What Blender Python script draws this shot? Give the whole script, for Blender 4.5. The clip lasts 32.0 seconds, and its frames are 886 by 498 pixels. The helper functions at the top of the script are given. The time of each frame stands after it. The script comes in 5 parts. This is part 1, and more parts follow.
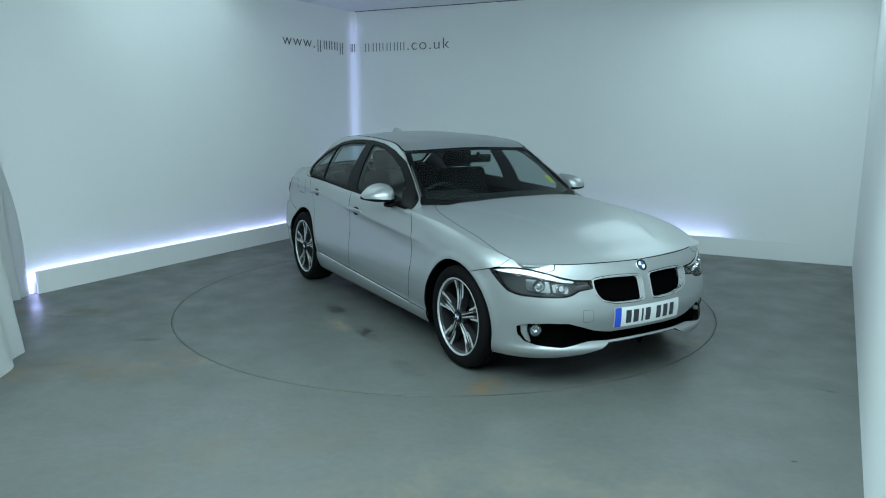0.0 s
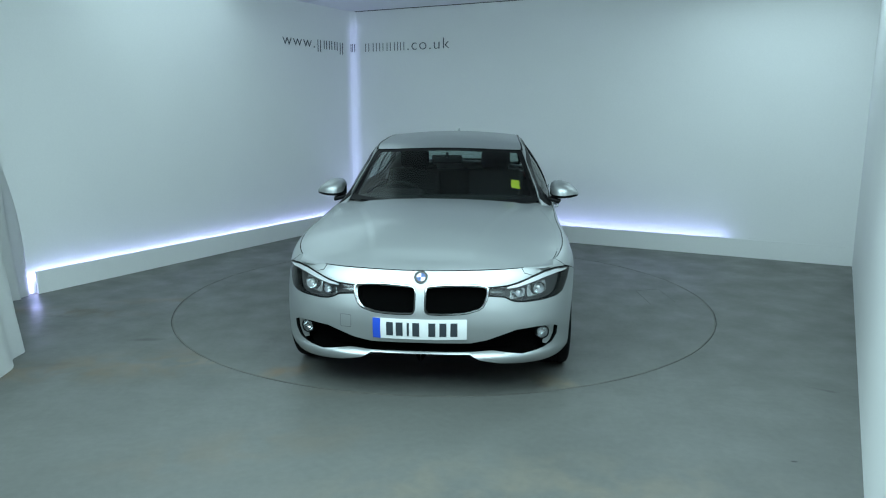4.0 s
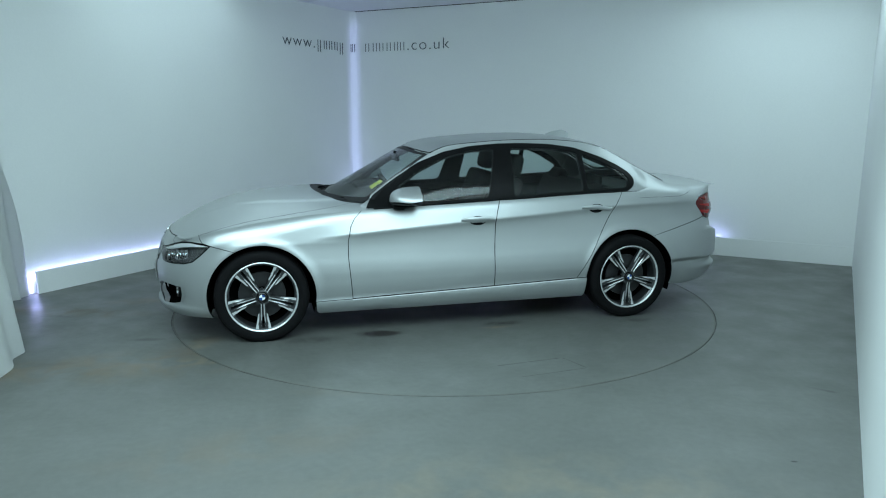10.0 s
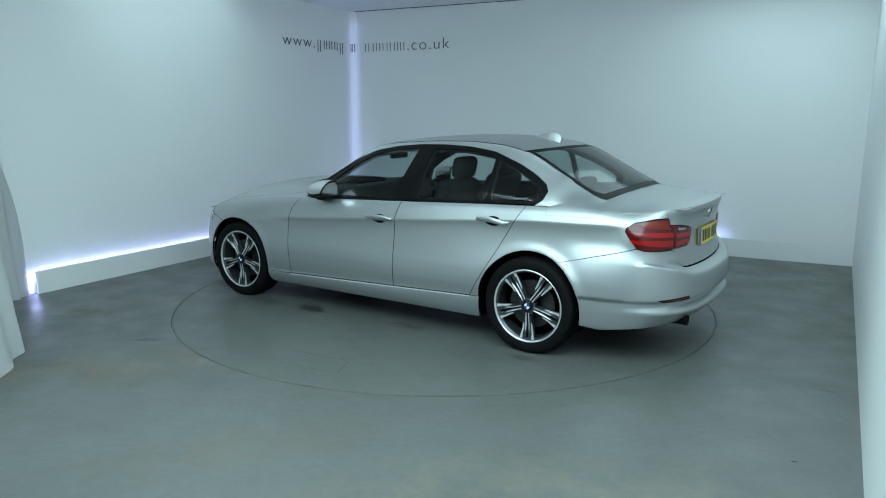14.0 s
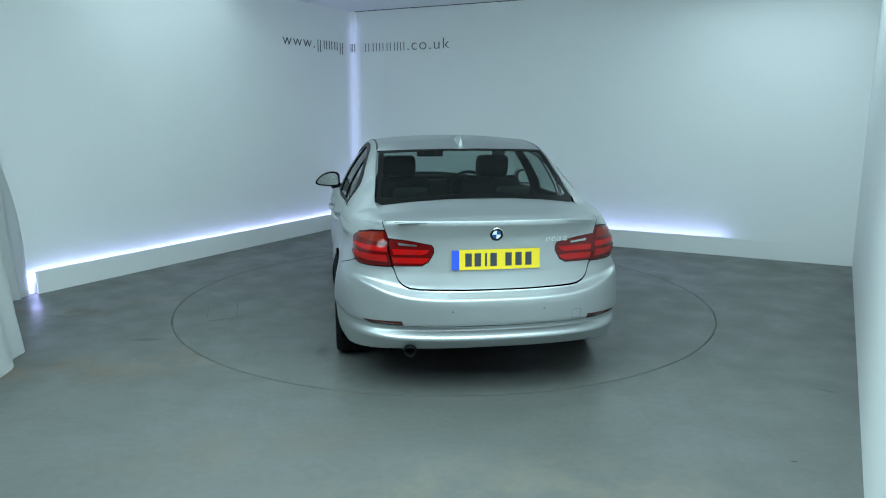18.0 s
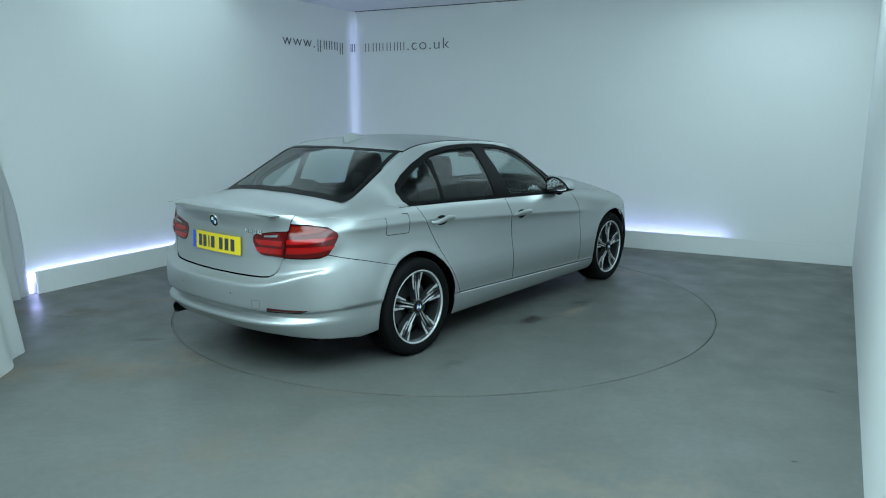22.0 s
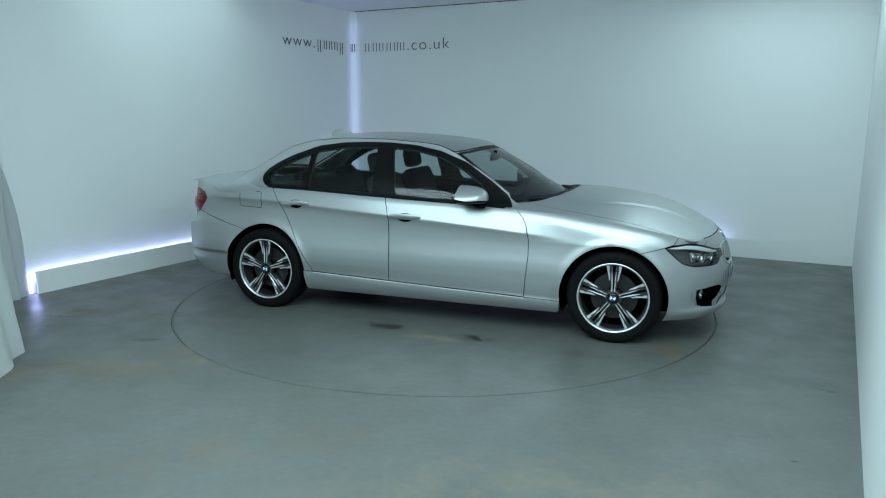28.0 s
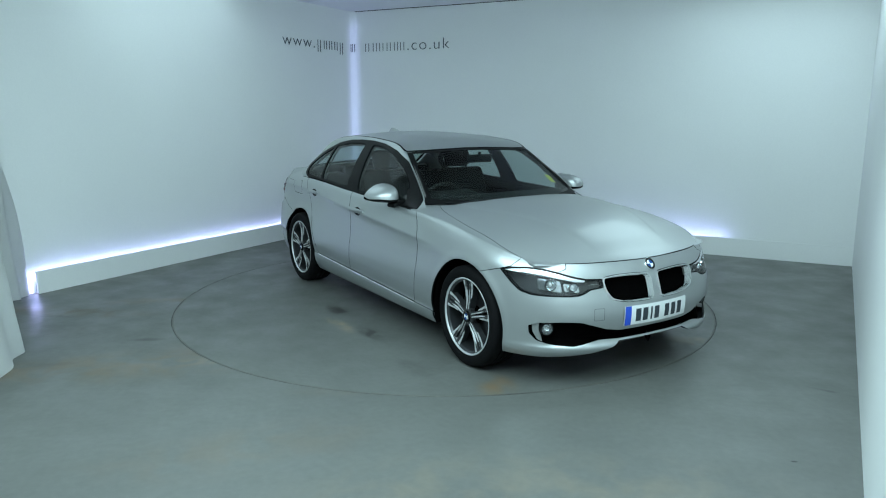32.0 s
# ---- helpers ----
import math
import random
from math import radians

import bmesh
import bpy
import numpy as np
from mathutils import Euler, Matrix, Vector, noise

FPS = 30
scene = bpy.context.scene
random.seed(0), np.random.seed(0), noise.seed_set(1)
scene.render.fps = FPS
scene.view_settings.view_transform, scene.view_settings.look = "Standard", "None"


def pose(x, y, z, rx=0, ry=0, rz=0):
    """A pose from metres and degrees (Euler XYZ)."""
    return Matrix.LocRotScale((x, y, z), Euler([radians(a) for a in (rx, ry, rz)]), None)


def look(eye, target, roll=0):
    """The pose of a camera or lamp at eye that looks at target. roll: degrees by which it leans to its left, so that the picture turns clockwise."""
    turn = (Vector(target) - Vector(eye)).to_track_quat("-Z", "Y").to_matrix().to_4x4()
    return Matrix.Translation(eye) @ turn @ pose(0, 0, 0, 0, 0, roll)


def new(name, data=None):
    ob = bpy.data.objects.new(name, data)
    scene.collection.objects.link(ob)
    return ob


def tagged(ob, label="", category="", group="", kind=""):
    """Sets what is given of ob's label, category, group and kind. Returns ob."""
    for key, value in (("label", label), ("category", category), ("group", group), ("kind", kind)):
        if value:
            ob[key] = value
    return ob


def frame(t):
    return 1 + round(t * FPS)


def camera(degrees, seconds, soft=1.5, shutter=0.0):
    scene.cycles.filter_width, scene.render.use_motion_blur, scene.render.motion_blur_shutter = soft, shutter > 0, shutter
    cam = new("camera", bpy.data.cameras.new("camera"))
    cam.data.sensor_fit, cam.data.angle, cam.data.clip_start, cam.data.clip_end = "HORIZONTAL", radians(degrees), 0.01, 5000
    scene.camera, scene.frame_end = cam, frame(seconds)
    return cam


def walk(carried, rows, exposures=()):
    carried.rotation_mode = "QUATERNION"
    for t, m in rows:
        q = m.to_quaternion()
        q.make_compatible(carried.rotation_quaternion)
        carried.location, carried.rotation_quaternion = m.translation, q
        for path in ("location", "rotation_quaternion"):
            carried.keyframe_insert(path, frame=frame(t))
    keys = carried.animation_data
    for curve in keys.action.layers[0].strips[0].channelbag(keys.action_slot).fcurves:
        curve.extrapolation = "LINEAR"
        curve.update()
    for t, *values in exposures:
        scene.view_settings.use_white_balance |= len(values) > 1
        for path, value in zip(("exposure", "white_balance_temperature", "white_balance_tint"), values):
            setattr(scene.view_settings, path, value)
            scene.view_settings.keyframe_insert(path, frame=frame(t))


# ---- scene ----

# ------------------------------------------------------------ camera
DURATION = 32.0
EYE = Vector((0.0, -6.1065, 1.6046))
YAW, PITCH = -0.0013, -0.1902
AIM = EYE + Vector((math.sin(YAW) * math.cos(PITCH), math.cos(YAW) * math.cos(PITCH), math.sin(PITCH)))
cam = camera(63.56, DURATION, soft=1.1)
walk(cam, [(0.0, look(EYE, AIM, 0.1)), (DURATION, look(EYE, AIM, 0.1))],
     exposures=[(0.0, 0.02), (14.5, 0.02), (17.0, 0.08), (18.0, 0.09), (19.0, 0.06), (20.5, 0.02), (23.5, 0.03), (25.0, 0.08), (26.0, 0.07), (28.5, 0.02), (30.8, 0.03), (31.5, 0.08), (DURATION, 0.15)])

# ------------------------------------------------------------ plan of the room
CORNER_PLINTH = Vector((-1.308, 4.110, 0))
ALONG_LEFT = Vector((0.4944, 0.8692, 0)).normalized()     # towards the corner
ALONG_BACK = Vector((0.8941, -0.4478, 0)).normalized()    # away from the corner
OUT_LEFT = Vector((-ALONG_LEFT.y, ALONG_LEFT.x, 0))
OUT_BACK = Vector((-ALONG_BACK.y, ALONG_BACK.x, 0))
GAP_LEFT, GAP_BACK = 0.05, 0.15
CORNER = CORNER_PLINTH + OUT_LEFT * GAP_LEFT + OUT_BACK * GAP_BACK
CEILING = 2.962
PLINTH = 0.205
RIGHT_FOOT = Vector((4.318, 1.294, 0))
ALONG_RIGHT = Vector((-0.4810, -0.8767, 0)).normalized()  # from the back wall towards the viewer
TABLE_R = 2.245

# ------------------------------------------------------------ light
world = bpy.data.worlds.new("world")
scene.world = world
world.use_nodes = True
world.node_tree.nodes["Background"].inputs[0].default_value = (0.6, 0.75, 0.8, 1)
world.node_tree.nodes["Background"].inputs[1].default_value = 0.02


def area_lamp(name, m, sx, sy, watts, colour, spread=180):
    d = bpy.data.lights.new(name, "AREA")
    d.shape, d.size, d.size_y, d.energy, d.color = "RECTANGLE", sx, sy, watts, colour
    d.spread = radians(spread)
    ob = new(name, d)
    ob.matrix_world = m
    return ob


WHITE_TUBE = (0.66, 0.93, 1.0)
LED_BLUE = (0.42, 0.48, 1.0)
LAMPS = [((-0.4, -3.7), 5.2, 2.2, 212, 24, 0), ((3.0, 0.4), 2.0, 2.0, 25, 0, -27), ((-1.9, 0.9), 2.0, 2.0, 14, 0, -27)]
LED_LEFT, LED_BACK, CORNER_GLOW = 10.0, 9.0, 0.48
for (x, y), sx, sy, w, tilt, turn in LAMPS:
    area_lamp("ceiling_lamp", pose(x, y, CEILING - 0.06 - 0.5 * sy * math.sin(radians(tilt)), tilt, 0, turn), sx, sy, w, WHITE_TUBE)

# ------------------------------------------------------------ mesh helpers


def put(name, verts, faces, material, parent=None, label="", smooth=False, sharp=None):
    """One mesh object from points and faces, under a parent or at top level."""
    me = bpy.data.meshes.new(name)
    me.from_pydata([tuple(v) for v in verts], [], faces)
    me.materials.append(material)
    me.update()
    if smooth:
        me.polygons.foreach_set("use_smooth", [True] * len(me.polygons))
        if sharp is not None:
            me.set_sharp_from_angle(angle=radians(sharp))
    ob = new(name, me)
    if parent is not None:
        ob.parent = parent
    if label:
        ob["label"] = label
    return ob


def part(name, bm, material, parent=None, label="", smooth=True, sharp=35):
    me = bpy.data.meshes.new(name)
    bmesh.ops.recalc_face_normals(bm, faces=bm.faces)
    bm.to_mesh(me)
    bm.free()
    me.materials.append(material)
    if smooth:
        me.polygons.foreach_set("use_smooth", [True] * len(me.polygons))
        me.set_sharp_from_angle(angle=radians(sharp))
    ob = new(name, me)
    if parent is not None:
        ob.parent = parent
    if label:
        ob["label"] = label
    return ob


def box(bm, size, m=None, bevel=0.0, segments=2):
    m = m or Matrix.Identity(4)
    r = bmesh.ops.create_cube(bm, size=1.0)
    bmesh.ops.scale(bm, vec=size, verts=r["verts"])
    if bevel:
        edges = list({e for v in r["verts"] for e in v.link_edges})
        r2 = bmesh.ops.bevel(bm, geom=edges, offset=bevel, segments=segments, affect="EDGES", profile=0.5)
        verts = list({v for f in r2["faces"] for v in f.verts} | {v for v in r["verts"] if v.is_valid})
    else:
        verts = r["verts"]
    bmesh.ops.transform(bm, matrix=m, verts=verts)
    return verts


def turned(bm, profile, n=48, m=None, closed=True):
    """A body of revolution round the y axis: profile of (radius, y)."""
    m = m or Matrix.Identity(4)
    rings = []
    for k in range(n):
        a = 2 * math.pi * k / n
        rings.append([bm.verts.new(m @ Vector((r * math.cos(a), y, r * math.sin(a)))) for r, y in profile])
    last = len(profile) if closed else len(profile) - 1
    for k in range(n):
        A, B = rings[k], rings[(k + 1) % n]
        for i in range(last):
            j = (i + 1) % len(profile)
            bm.faces.new((A[i], A[j], B[j], B[i]))


def tube(bm, path, radius, n=10, cap=True):
    """A round bar along a path of points; radius may be a list."""
    path = [Vector(p) for p in path]
    rings = []
    up = Vector((0, 0, 1))
    for i, p in enumerate(path):
        d = (path[min(i + 1, len(path) - 1)] - path[max(i - 1, 0)]).normalized()
        if abs(d.dot(up)) > 0.95:
            up = Vector((1, 0, 0))
        s = d.cross(up).normalized()
        u = s.cross(d)
        r = radius[i] if isinstance(radius, (list, tuple)) else radius
        rings.append([bm.verts.new(p + (s * math.cos(2 * math.pi * k / n) + u * math.sin(2 * math.pi * k / n)) * r)
                      for k in range(n)])
    for A, B in zip(rings, rings[1:]):
        for k in range(n):
            bm.faces.new((A[k], A[(k + 1) % n], B[(k + 1) % n], B[k]))
    if cap:
        bm.faces.new(rings[0][::-1])
        bm.faces.new(rings[-1])


def natural(ts, ys):
    """A natural cubic spline."""
    ts, ys = np.array(ts, float), np.array(ys, float)
    n = len(ts)
    h = np.diff(ts)
    a, b = np.eye(n), np.zeros(n)
    for i in range(1, n - 1):
        a[i, i - 1], a[i, i], a[i, i + 1] = h[i - 1], 2 * (h[i - 1] + h[i]), h[i]
        b[i] = 6 * ((ys[i + 1] - ys[i]) / h[i] - (ys[i] - ys[i - 1]) / h[i - 1])
    m = np.linalg.solve(a, b)

    def f(t):
        t = np.asarray(t, float)
        i = np.clip(np.searchsorted(ts, t) - 1, 0, n - 2)
        d = t - ts[i]
        e = ts[i + 1] - t
        return (m[i] * e ** 3 + m[i + 1] * d ** 3) / (6 * h[i]) + (ys[i] / h[i] - m[i] * h[i] / 6) * e + (
            ys[i + 1] / h[i] - m[i + 1] * h[i] / 6) * d
    return f


def gentle(pairs):
    """A monotone cubic through (t, y) pairs, flat outside."""
    pairs = sorted(pairs)
    ts, ys = np.array([p[0] for p in pairs], float), np.array([p[1] for p in pairs], float)
    h = np.diff(ts)
    d = np.diff(ys) / h
    m = np.zeros(len(ts))
    for i in range(1, len(ts) - 1):
        if d[i - 1] * d[i] > 0:
            w1, w2 = 2 * h[i] + h[i - 1], h[i] + 2 * h[i - 1]
            m[i] = (w1 + w2) / (w1 / d[i - 1] + w2 / d[i])
    m[0], m[-1] = d[0], d[-1]

    def f(t):
        t = np.clip(np.asarray(t, float), ts[0], ts[-1])
        i = np.clip(np.searchsorted(ts, t) - 1, 0, len(ts) - 2)
        s = (t - ts[i]) / h[i]
        return (ys[i] * (1 + 2 * s) * (1 - s) ** 2 + m[i] * h[i] * s * (1 - s) ** 2
                + ys[i + 1] * s * s * (3 - 2 * s) + m[i + 1] * h[i] * s * s * (s - 1))
    return f


def smoothstep(a, b, x):
    t = np.clip((np.asarray(x, float) - a) / (b - a), 0, 1)
    return t * t * (3 - 2 * t)


def inside(poly, pts):
    poly, pts = np.asarray(poly, float), np.asarray(pts, float)
    r = np.zeros(len(pts), bool)
    x, y = pts[:, 0], pts[:, 1]
    for (x1, y1), (x2, y2) in zip(poly, np.roll(poly, -1, 0)):
        if y1 != y2:
            r ^= ((y1 > y) != (y2 > y)) & (x < (x2 - x1) * (y - y1) / (y2 - y1) + x1)
    return r


def dense(poly, step):
    out = []
    for p, q in zip(poly, poly[1:] + poly[:1]):
        n = max(1, int(math.ceil(math.dist(p, q) / step)))
        out += [(p[0] + (q[0] - p[0]) * k / n, p[1] + (q[1] - p[1]) * k / n) for k in range(n)]
    return out


def shrunk(poly, d):
    """The outline moved inwards by d (outwards if negative)."""
    a = np.asarray(poly, float)
    area = np.sum(a[:, 0] * np.roll(a[:, 1], -1) - np.roll(a[:, 0], -1) * a[:, 1])
    t1 = a - np.roll(a, 1, 0)
    t2 = np.roll(a, -1, 0) - a
    t1 /= np.linalg.norm(t1, axis=1)[:, None] + 1e-12
    t2 /= np.linalg.norm(t2, axis=1)[:, None] + 1e-12
    n1, n2 = np.stack([-t1[:, 1], t1[:, 0]], 1), np.stack([-t2[:, 1], t2[:, 0]], 1)
    n = n1 + n2
    n /= np.maximum((n * n).sum(1), 0.7)[:, None] * 0.5
    return [tuple(v) for v in a + n * (d if area > 0 else -d)]


def rounded(poly, radius, n=5):
    """The outline with its corners cut round."""
    out = []
    k = len(poly)
    for i in range(k):
        p, a, b = Vector(poly[i]), Vector(poly[i - 1]), Vector(poly[(i + 1) % k])
        ra = min(radius, (a - p).length * 0.48)
        rb = min(radius, (b - p).length * 0.48)
        s, e = p + (a - p).normalized() * ra, p + (b - p).normalized() * rb
        for j in range(n + 1):
            t = j / n
            out.append(tuple(s * (1 - t) ** 2 + p * 2 * t * (1 - t) + e * t * t))
    return out


def panel(name, outer, surface, material, parent, holes=(), step=0.03, gap=0.0026, depth=0.012, lift=0.0, side=1,
          label="", back=False, dark_rim=True, lines=()):
    """A sheet cut from a surface: outline and holes in the surface's own two coordinates. surface(u, v) gives points
    and outward normals. The edges turn inwards by depth. side -1 gives the mirror image across the car."""
    outer = dense(shrunk(outer, gap), step)
    holes = [dense(shrunk(h, -gap), step) for h in holes]
    pts, edges = [], []
    for loop in [outer] + holes:
        k = len(pts)
        pts += loop
        edges += [(k + i, k + (i + 1) % len(loop)) for i in range(len(loop))]
    nb = len(pts)
    lo, hi = np.min(outer, 0), np.max(outer, 0)
    gx, gy = np.meshgrid(np.arange(lo[0] + step / 2, hi[0], step), np.arange(lo[1] + step / 2, hi[1], step))
    grid = np.stack([gx.ravel(), gy.ravel()], 1)
    if len(grid):
        ok = inside(outer, grid)
        for h in holes:
            ok &= ~inside(h, grid)
        grid = grid[ok]
    if len(grid):
        b = np.asarray(pts)
        far = np.array([np.min(np.sum((b - g) ** 2, 1)) for g in grid]) > (0.45 * step) ** 2
        grid = grid[far]
    extra = []
    for line in lines:
        ln = np.array(dense(list(line) + list(line)[::-1], step * 0.6))
        ln = ln[inside(outer, ln)]
        for h in holes:
            ln = ln[~inside(h, ln)]
        if len(ln):
            edge = np.asarray(pts)
            extra.append(ln[np.array([np.min(np.sum((edge - g) ** 2, 1)) for g in ln]) > 0.009 ** 2])
    if extra and len(grid):
        ln = np.unique(np.round(np.concatenate(extra), 5), axis=0)
        grid = grid[np.array([np.min(np.sum((ln - g) ** 2, 1)) for g in grid]) > (0.4 * step) ** 2]
        grid = np.concatenate([grid, ln])
    allp = [Vector(p) for p in pts] + [Vector(g) for g in grid]
    from mathutils import geometry
    vs, es, fs, *_ = geometry.delaunay_2d_cdt(allp, edges, [], 0, 1e-7)
    uv = np.array([(v.x, v.y) for v in vs])
    tri = np.array([f for f in fs if len(f) == 3])
    cen = uv[tri].mean(1)
    ok = inside(outer, cen)
    for h in holes:
        ok &= ~inside(h, cen)
    tri = tri[ok]
    e1, e2 = uv[tri[:, 1]] - uv[tri[:, 0]], uv[tri[:, 2]] - uv[tri[:, 0]]
    e3 = e2 - e1
    long = np.sqrt(np.max([np.sum(e * e, 1) for e in (e1, e2, e3)], 0))
    tri = tri[np.abs(e1[:, 0] * e2[:, 1] - e1[:, 1] * e2[:, 0]) > 2.5e-4 * long]
    P, N = surface(uv[:, 0], uv[:, 1])
    P = P + N * lift
    a, b, c = P[tri[:, 0]], P[tri[:, 1]], P[tri[:, 2]]
    flip = np.sum(np.cross(b - a, c - a) * N[tri[:, 0]]) < 0
    if flip:
        tri = tri[:, ::-1]
    count = {}
    for t in tri:
        for i in range(3):
            e = (t[i], t[(i + 1) % 3])
            count[e] = count.get(e, 0) + 1
    rim = [e for e in count if (e[1], e[0]) not in count]
    V = [tuple(p) for p in P]
    turned_to = [tuple(n) for n in N]
    F = [tuple(int(i) for i in t) for t in tri]
    top, low = {}, {}
    for e in rim:
        for i in e:
            if i not in top:
                top[i] = len(V)
                V.append(tuple(P[i]))
                low[i] = len(V)
                V.append(tuple(P[i] - N[i] * depth))
                turned_to += [tuple(N[i])] * 2
    for i, j in rim:
        F.append((top[j], top[i], low[i], low[j]))
    nf = len(F)
    if back:
        k = len(V)
        V += [tuple(p) for p in P - N * depth]
        turned_to += [tuple(-n) for n in N]
        F += [tuple(int(i) + k for i in t[::-1]) for t in tri]
    if side < 0:
        V = [(x, -y, z) for x, y, z in V]
        turned_to = [(x, -y, z) for x, y, z in turned_to]
        F = [f[::-1] for f in F]
    V = [(x + CAR_X, y + CAR_Y, z) for x, y, z in V]
    ob = put(name, V, F, material, parent, label, smooth=True)
    if len(ob.data.vertices) == len(turned_to):
        ob.data.normals_split_custom_set_from_vertices(turned_to)
    # edges of silver panels are blackened, putting the shade of the gaps into colour
    if dark_rim and material is M_PAINT:
        ob.data.materials.append(M_BLACK)
        ob.data.polygons.foreach_set("material_index", [1 if len(tri) <= i < nf else 0 for i in range(len(F))])
    return ob

# ------------------------------------------------------------ materials


def material(name, colour=(0.8, 0.8, 0.8), rough=0.5, metal=0.0, grain=0.0, grain_scale=60.0, patch=0.0, patch_scale=1.5,
             bump=0.0, bump_scale=200.0, coat=0.0, rough_vary=0.0, space="Object", specular=0.5, coat_rough=0.06):
    """A surface with fine grain, broad patches and relief."""
    m = bpy.data.materials.new(name)
    m.use_nodes = True
    nt = m.node_tree
    b = nt.nodes["Principled BSDF"]
    b.inputs["Base Color"].default_value = (*colour, 1)
    b.inputs["Roughness"].default_value = rough
    b.inputs["Metallic"].default_value = metal
    b.inputs["Coat Weight"].default_value = coat
    b.inputs["Coat Roughness"].default_value = coat_rough
    b.inputs["Specular IOR Level"].default_value = specular
    tc = nt.nodes.new("ShaderNodeTexCoord")

    def noise_node(scale, detail=6.0):
        n = nt.nodes.new("ShaderNodeTexNoise")
        n.inputs["Scale"].default_value, n.inputs["Detail"].default_value = scale, detail
        nt.links.new(tc.outputs[space], n.inputs["Vector"])
        return n
    col = None
    for amount, scale, detail in ((patch, patch_scale, 4.0), (grain, grain_scale, 8.0)):
        if not amount:
            continue
        n = noise_node(scale, detail)
        r = nt.nodes.new("ShaderNodeMapRange")
        r.inputs["From Min"].default_value, r.inputs["From Max"].default_value = 0.3, 0.7
        r.inputs["To Min"].default_value, r.inputs["To Max"].default_value = 1 - amount, 1 + amount
        nt.links.new(n.outputs["Fac"], r.inputs["Value"])
        mul = nt.nodes.new("ShaderNodeVectorMath")
        mul.operation = "MULTIPLY"
        if col is None:
            mul.inputs[0].default_value = colour
        else:
            nt.links.new(col, mul.inputs[0])
        nt.links.new(r.outputs["Result"], mul.inputs[1])
        col = mul.outputs["Vector"]
    if col is not None:
        nt.links.new(col, b.inputs["Base Color"])
    if rough_vary:
        n = noise_node(patch_scale * 3)
        r = nt.nodes.new("ShaderNodeMapRange")
        r.inputs["From Min"].default_value, r.inputs["From Max"].default_value = 0.3, 0.7
        r.inputs["To Min"].default_value, r.inputs["To Max"].default_value = rough - rough_vary, rough + rough_vary
        nt.links.new(n.outputs["Fac"], r.inputs["Value"])
        nt.links.new(r.outputs["Result"], b.inputs["Roughness"])
    if bump:
        n = noise_node(bump_scale)
        k = nt.nodes.new("ShaderNodeBump")
        k.inputs["Strength"].default_value, k.inputs["Distance"].default_value = bump, 0.002
        nt.links.new(n.outputs["Fac"], k.inputs["Height"])
        nt.links.new(k.outputs["Normal"], b.inputs["Normal"])
    return m


def glass(name, tint, mirror=0.08, gloss_rough=0.0):
    """A thin pane: it lets light through and mirrors by its angle."""
    m = bpy.data.materials.new(name)
    m.use_nodes = True
    nt = m.node_tree
    nt.nodes.clear()
    out = nt.nodes.new("ShaderNodeOutputMaterial")
    mix, tr = nt.nodes.new("ShaderNodeMixShader"), nt.nodes.new("ShaderNodeBsdfTransparent")
    gl, fr = nt.nodes.new("ShaderNodeBsdfGlossy"), nt.nodes.new("ShaderNodeLayerWeight")
    power, scale = nt.nodes.new("ShaderNodeMath"), nt.nodes.new("ShaderNodeMath")
    power.operation, scale.operation = "POWER", "MULTIPLY_ADD"
    power.inputs[1].default_value = 5.0
    scale.inputs[1].default_value, scale.inputs[2].default_value = 0.9 - mirror, mirror
    tr.inputs["Color"].default_value = (*tint, 1)
    gl.inputs["Roughness"].default_value = gloss_rough
    fr.inputs["Blend"].default_value = 0.5
    nt.links.new(fr.outputs["Facing"], power.inputs[0])
    nt.links.new(power.outputs[0], scale.inputs[0])
    nt.links.new(scale.outputs[0], mix.inputs[0])
    nt.links.new(tr.outputs[0], mix.inputs[1])
    nt.links.new(gl.outputs[0], mix.inputs[2])
    nt.links.new(mix.outputs[0], out.inputs["Surface"])
    return m


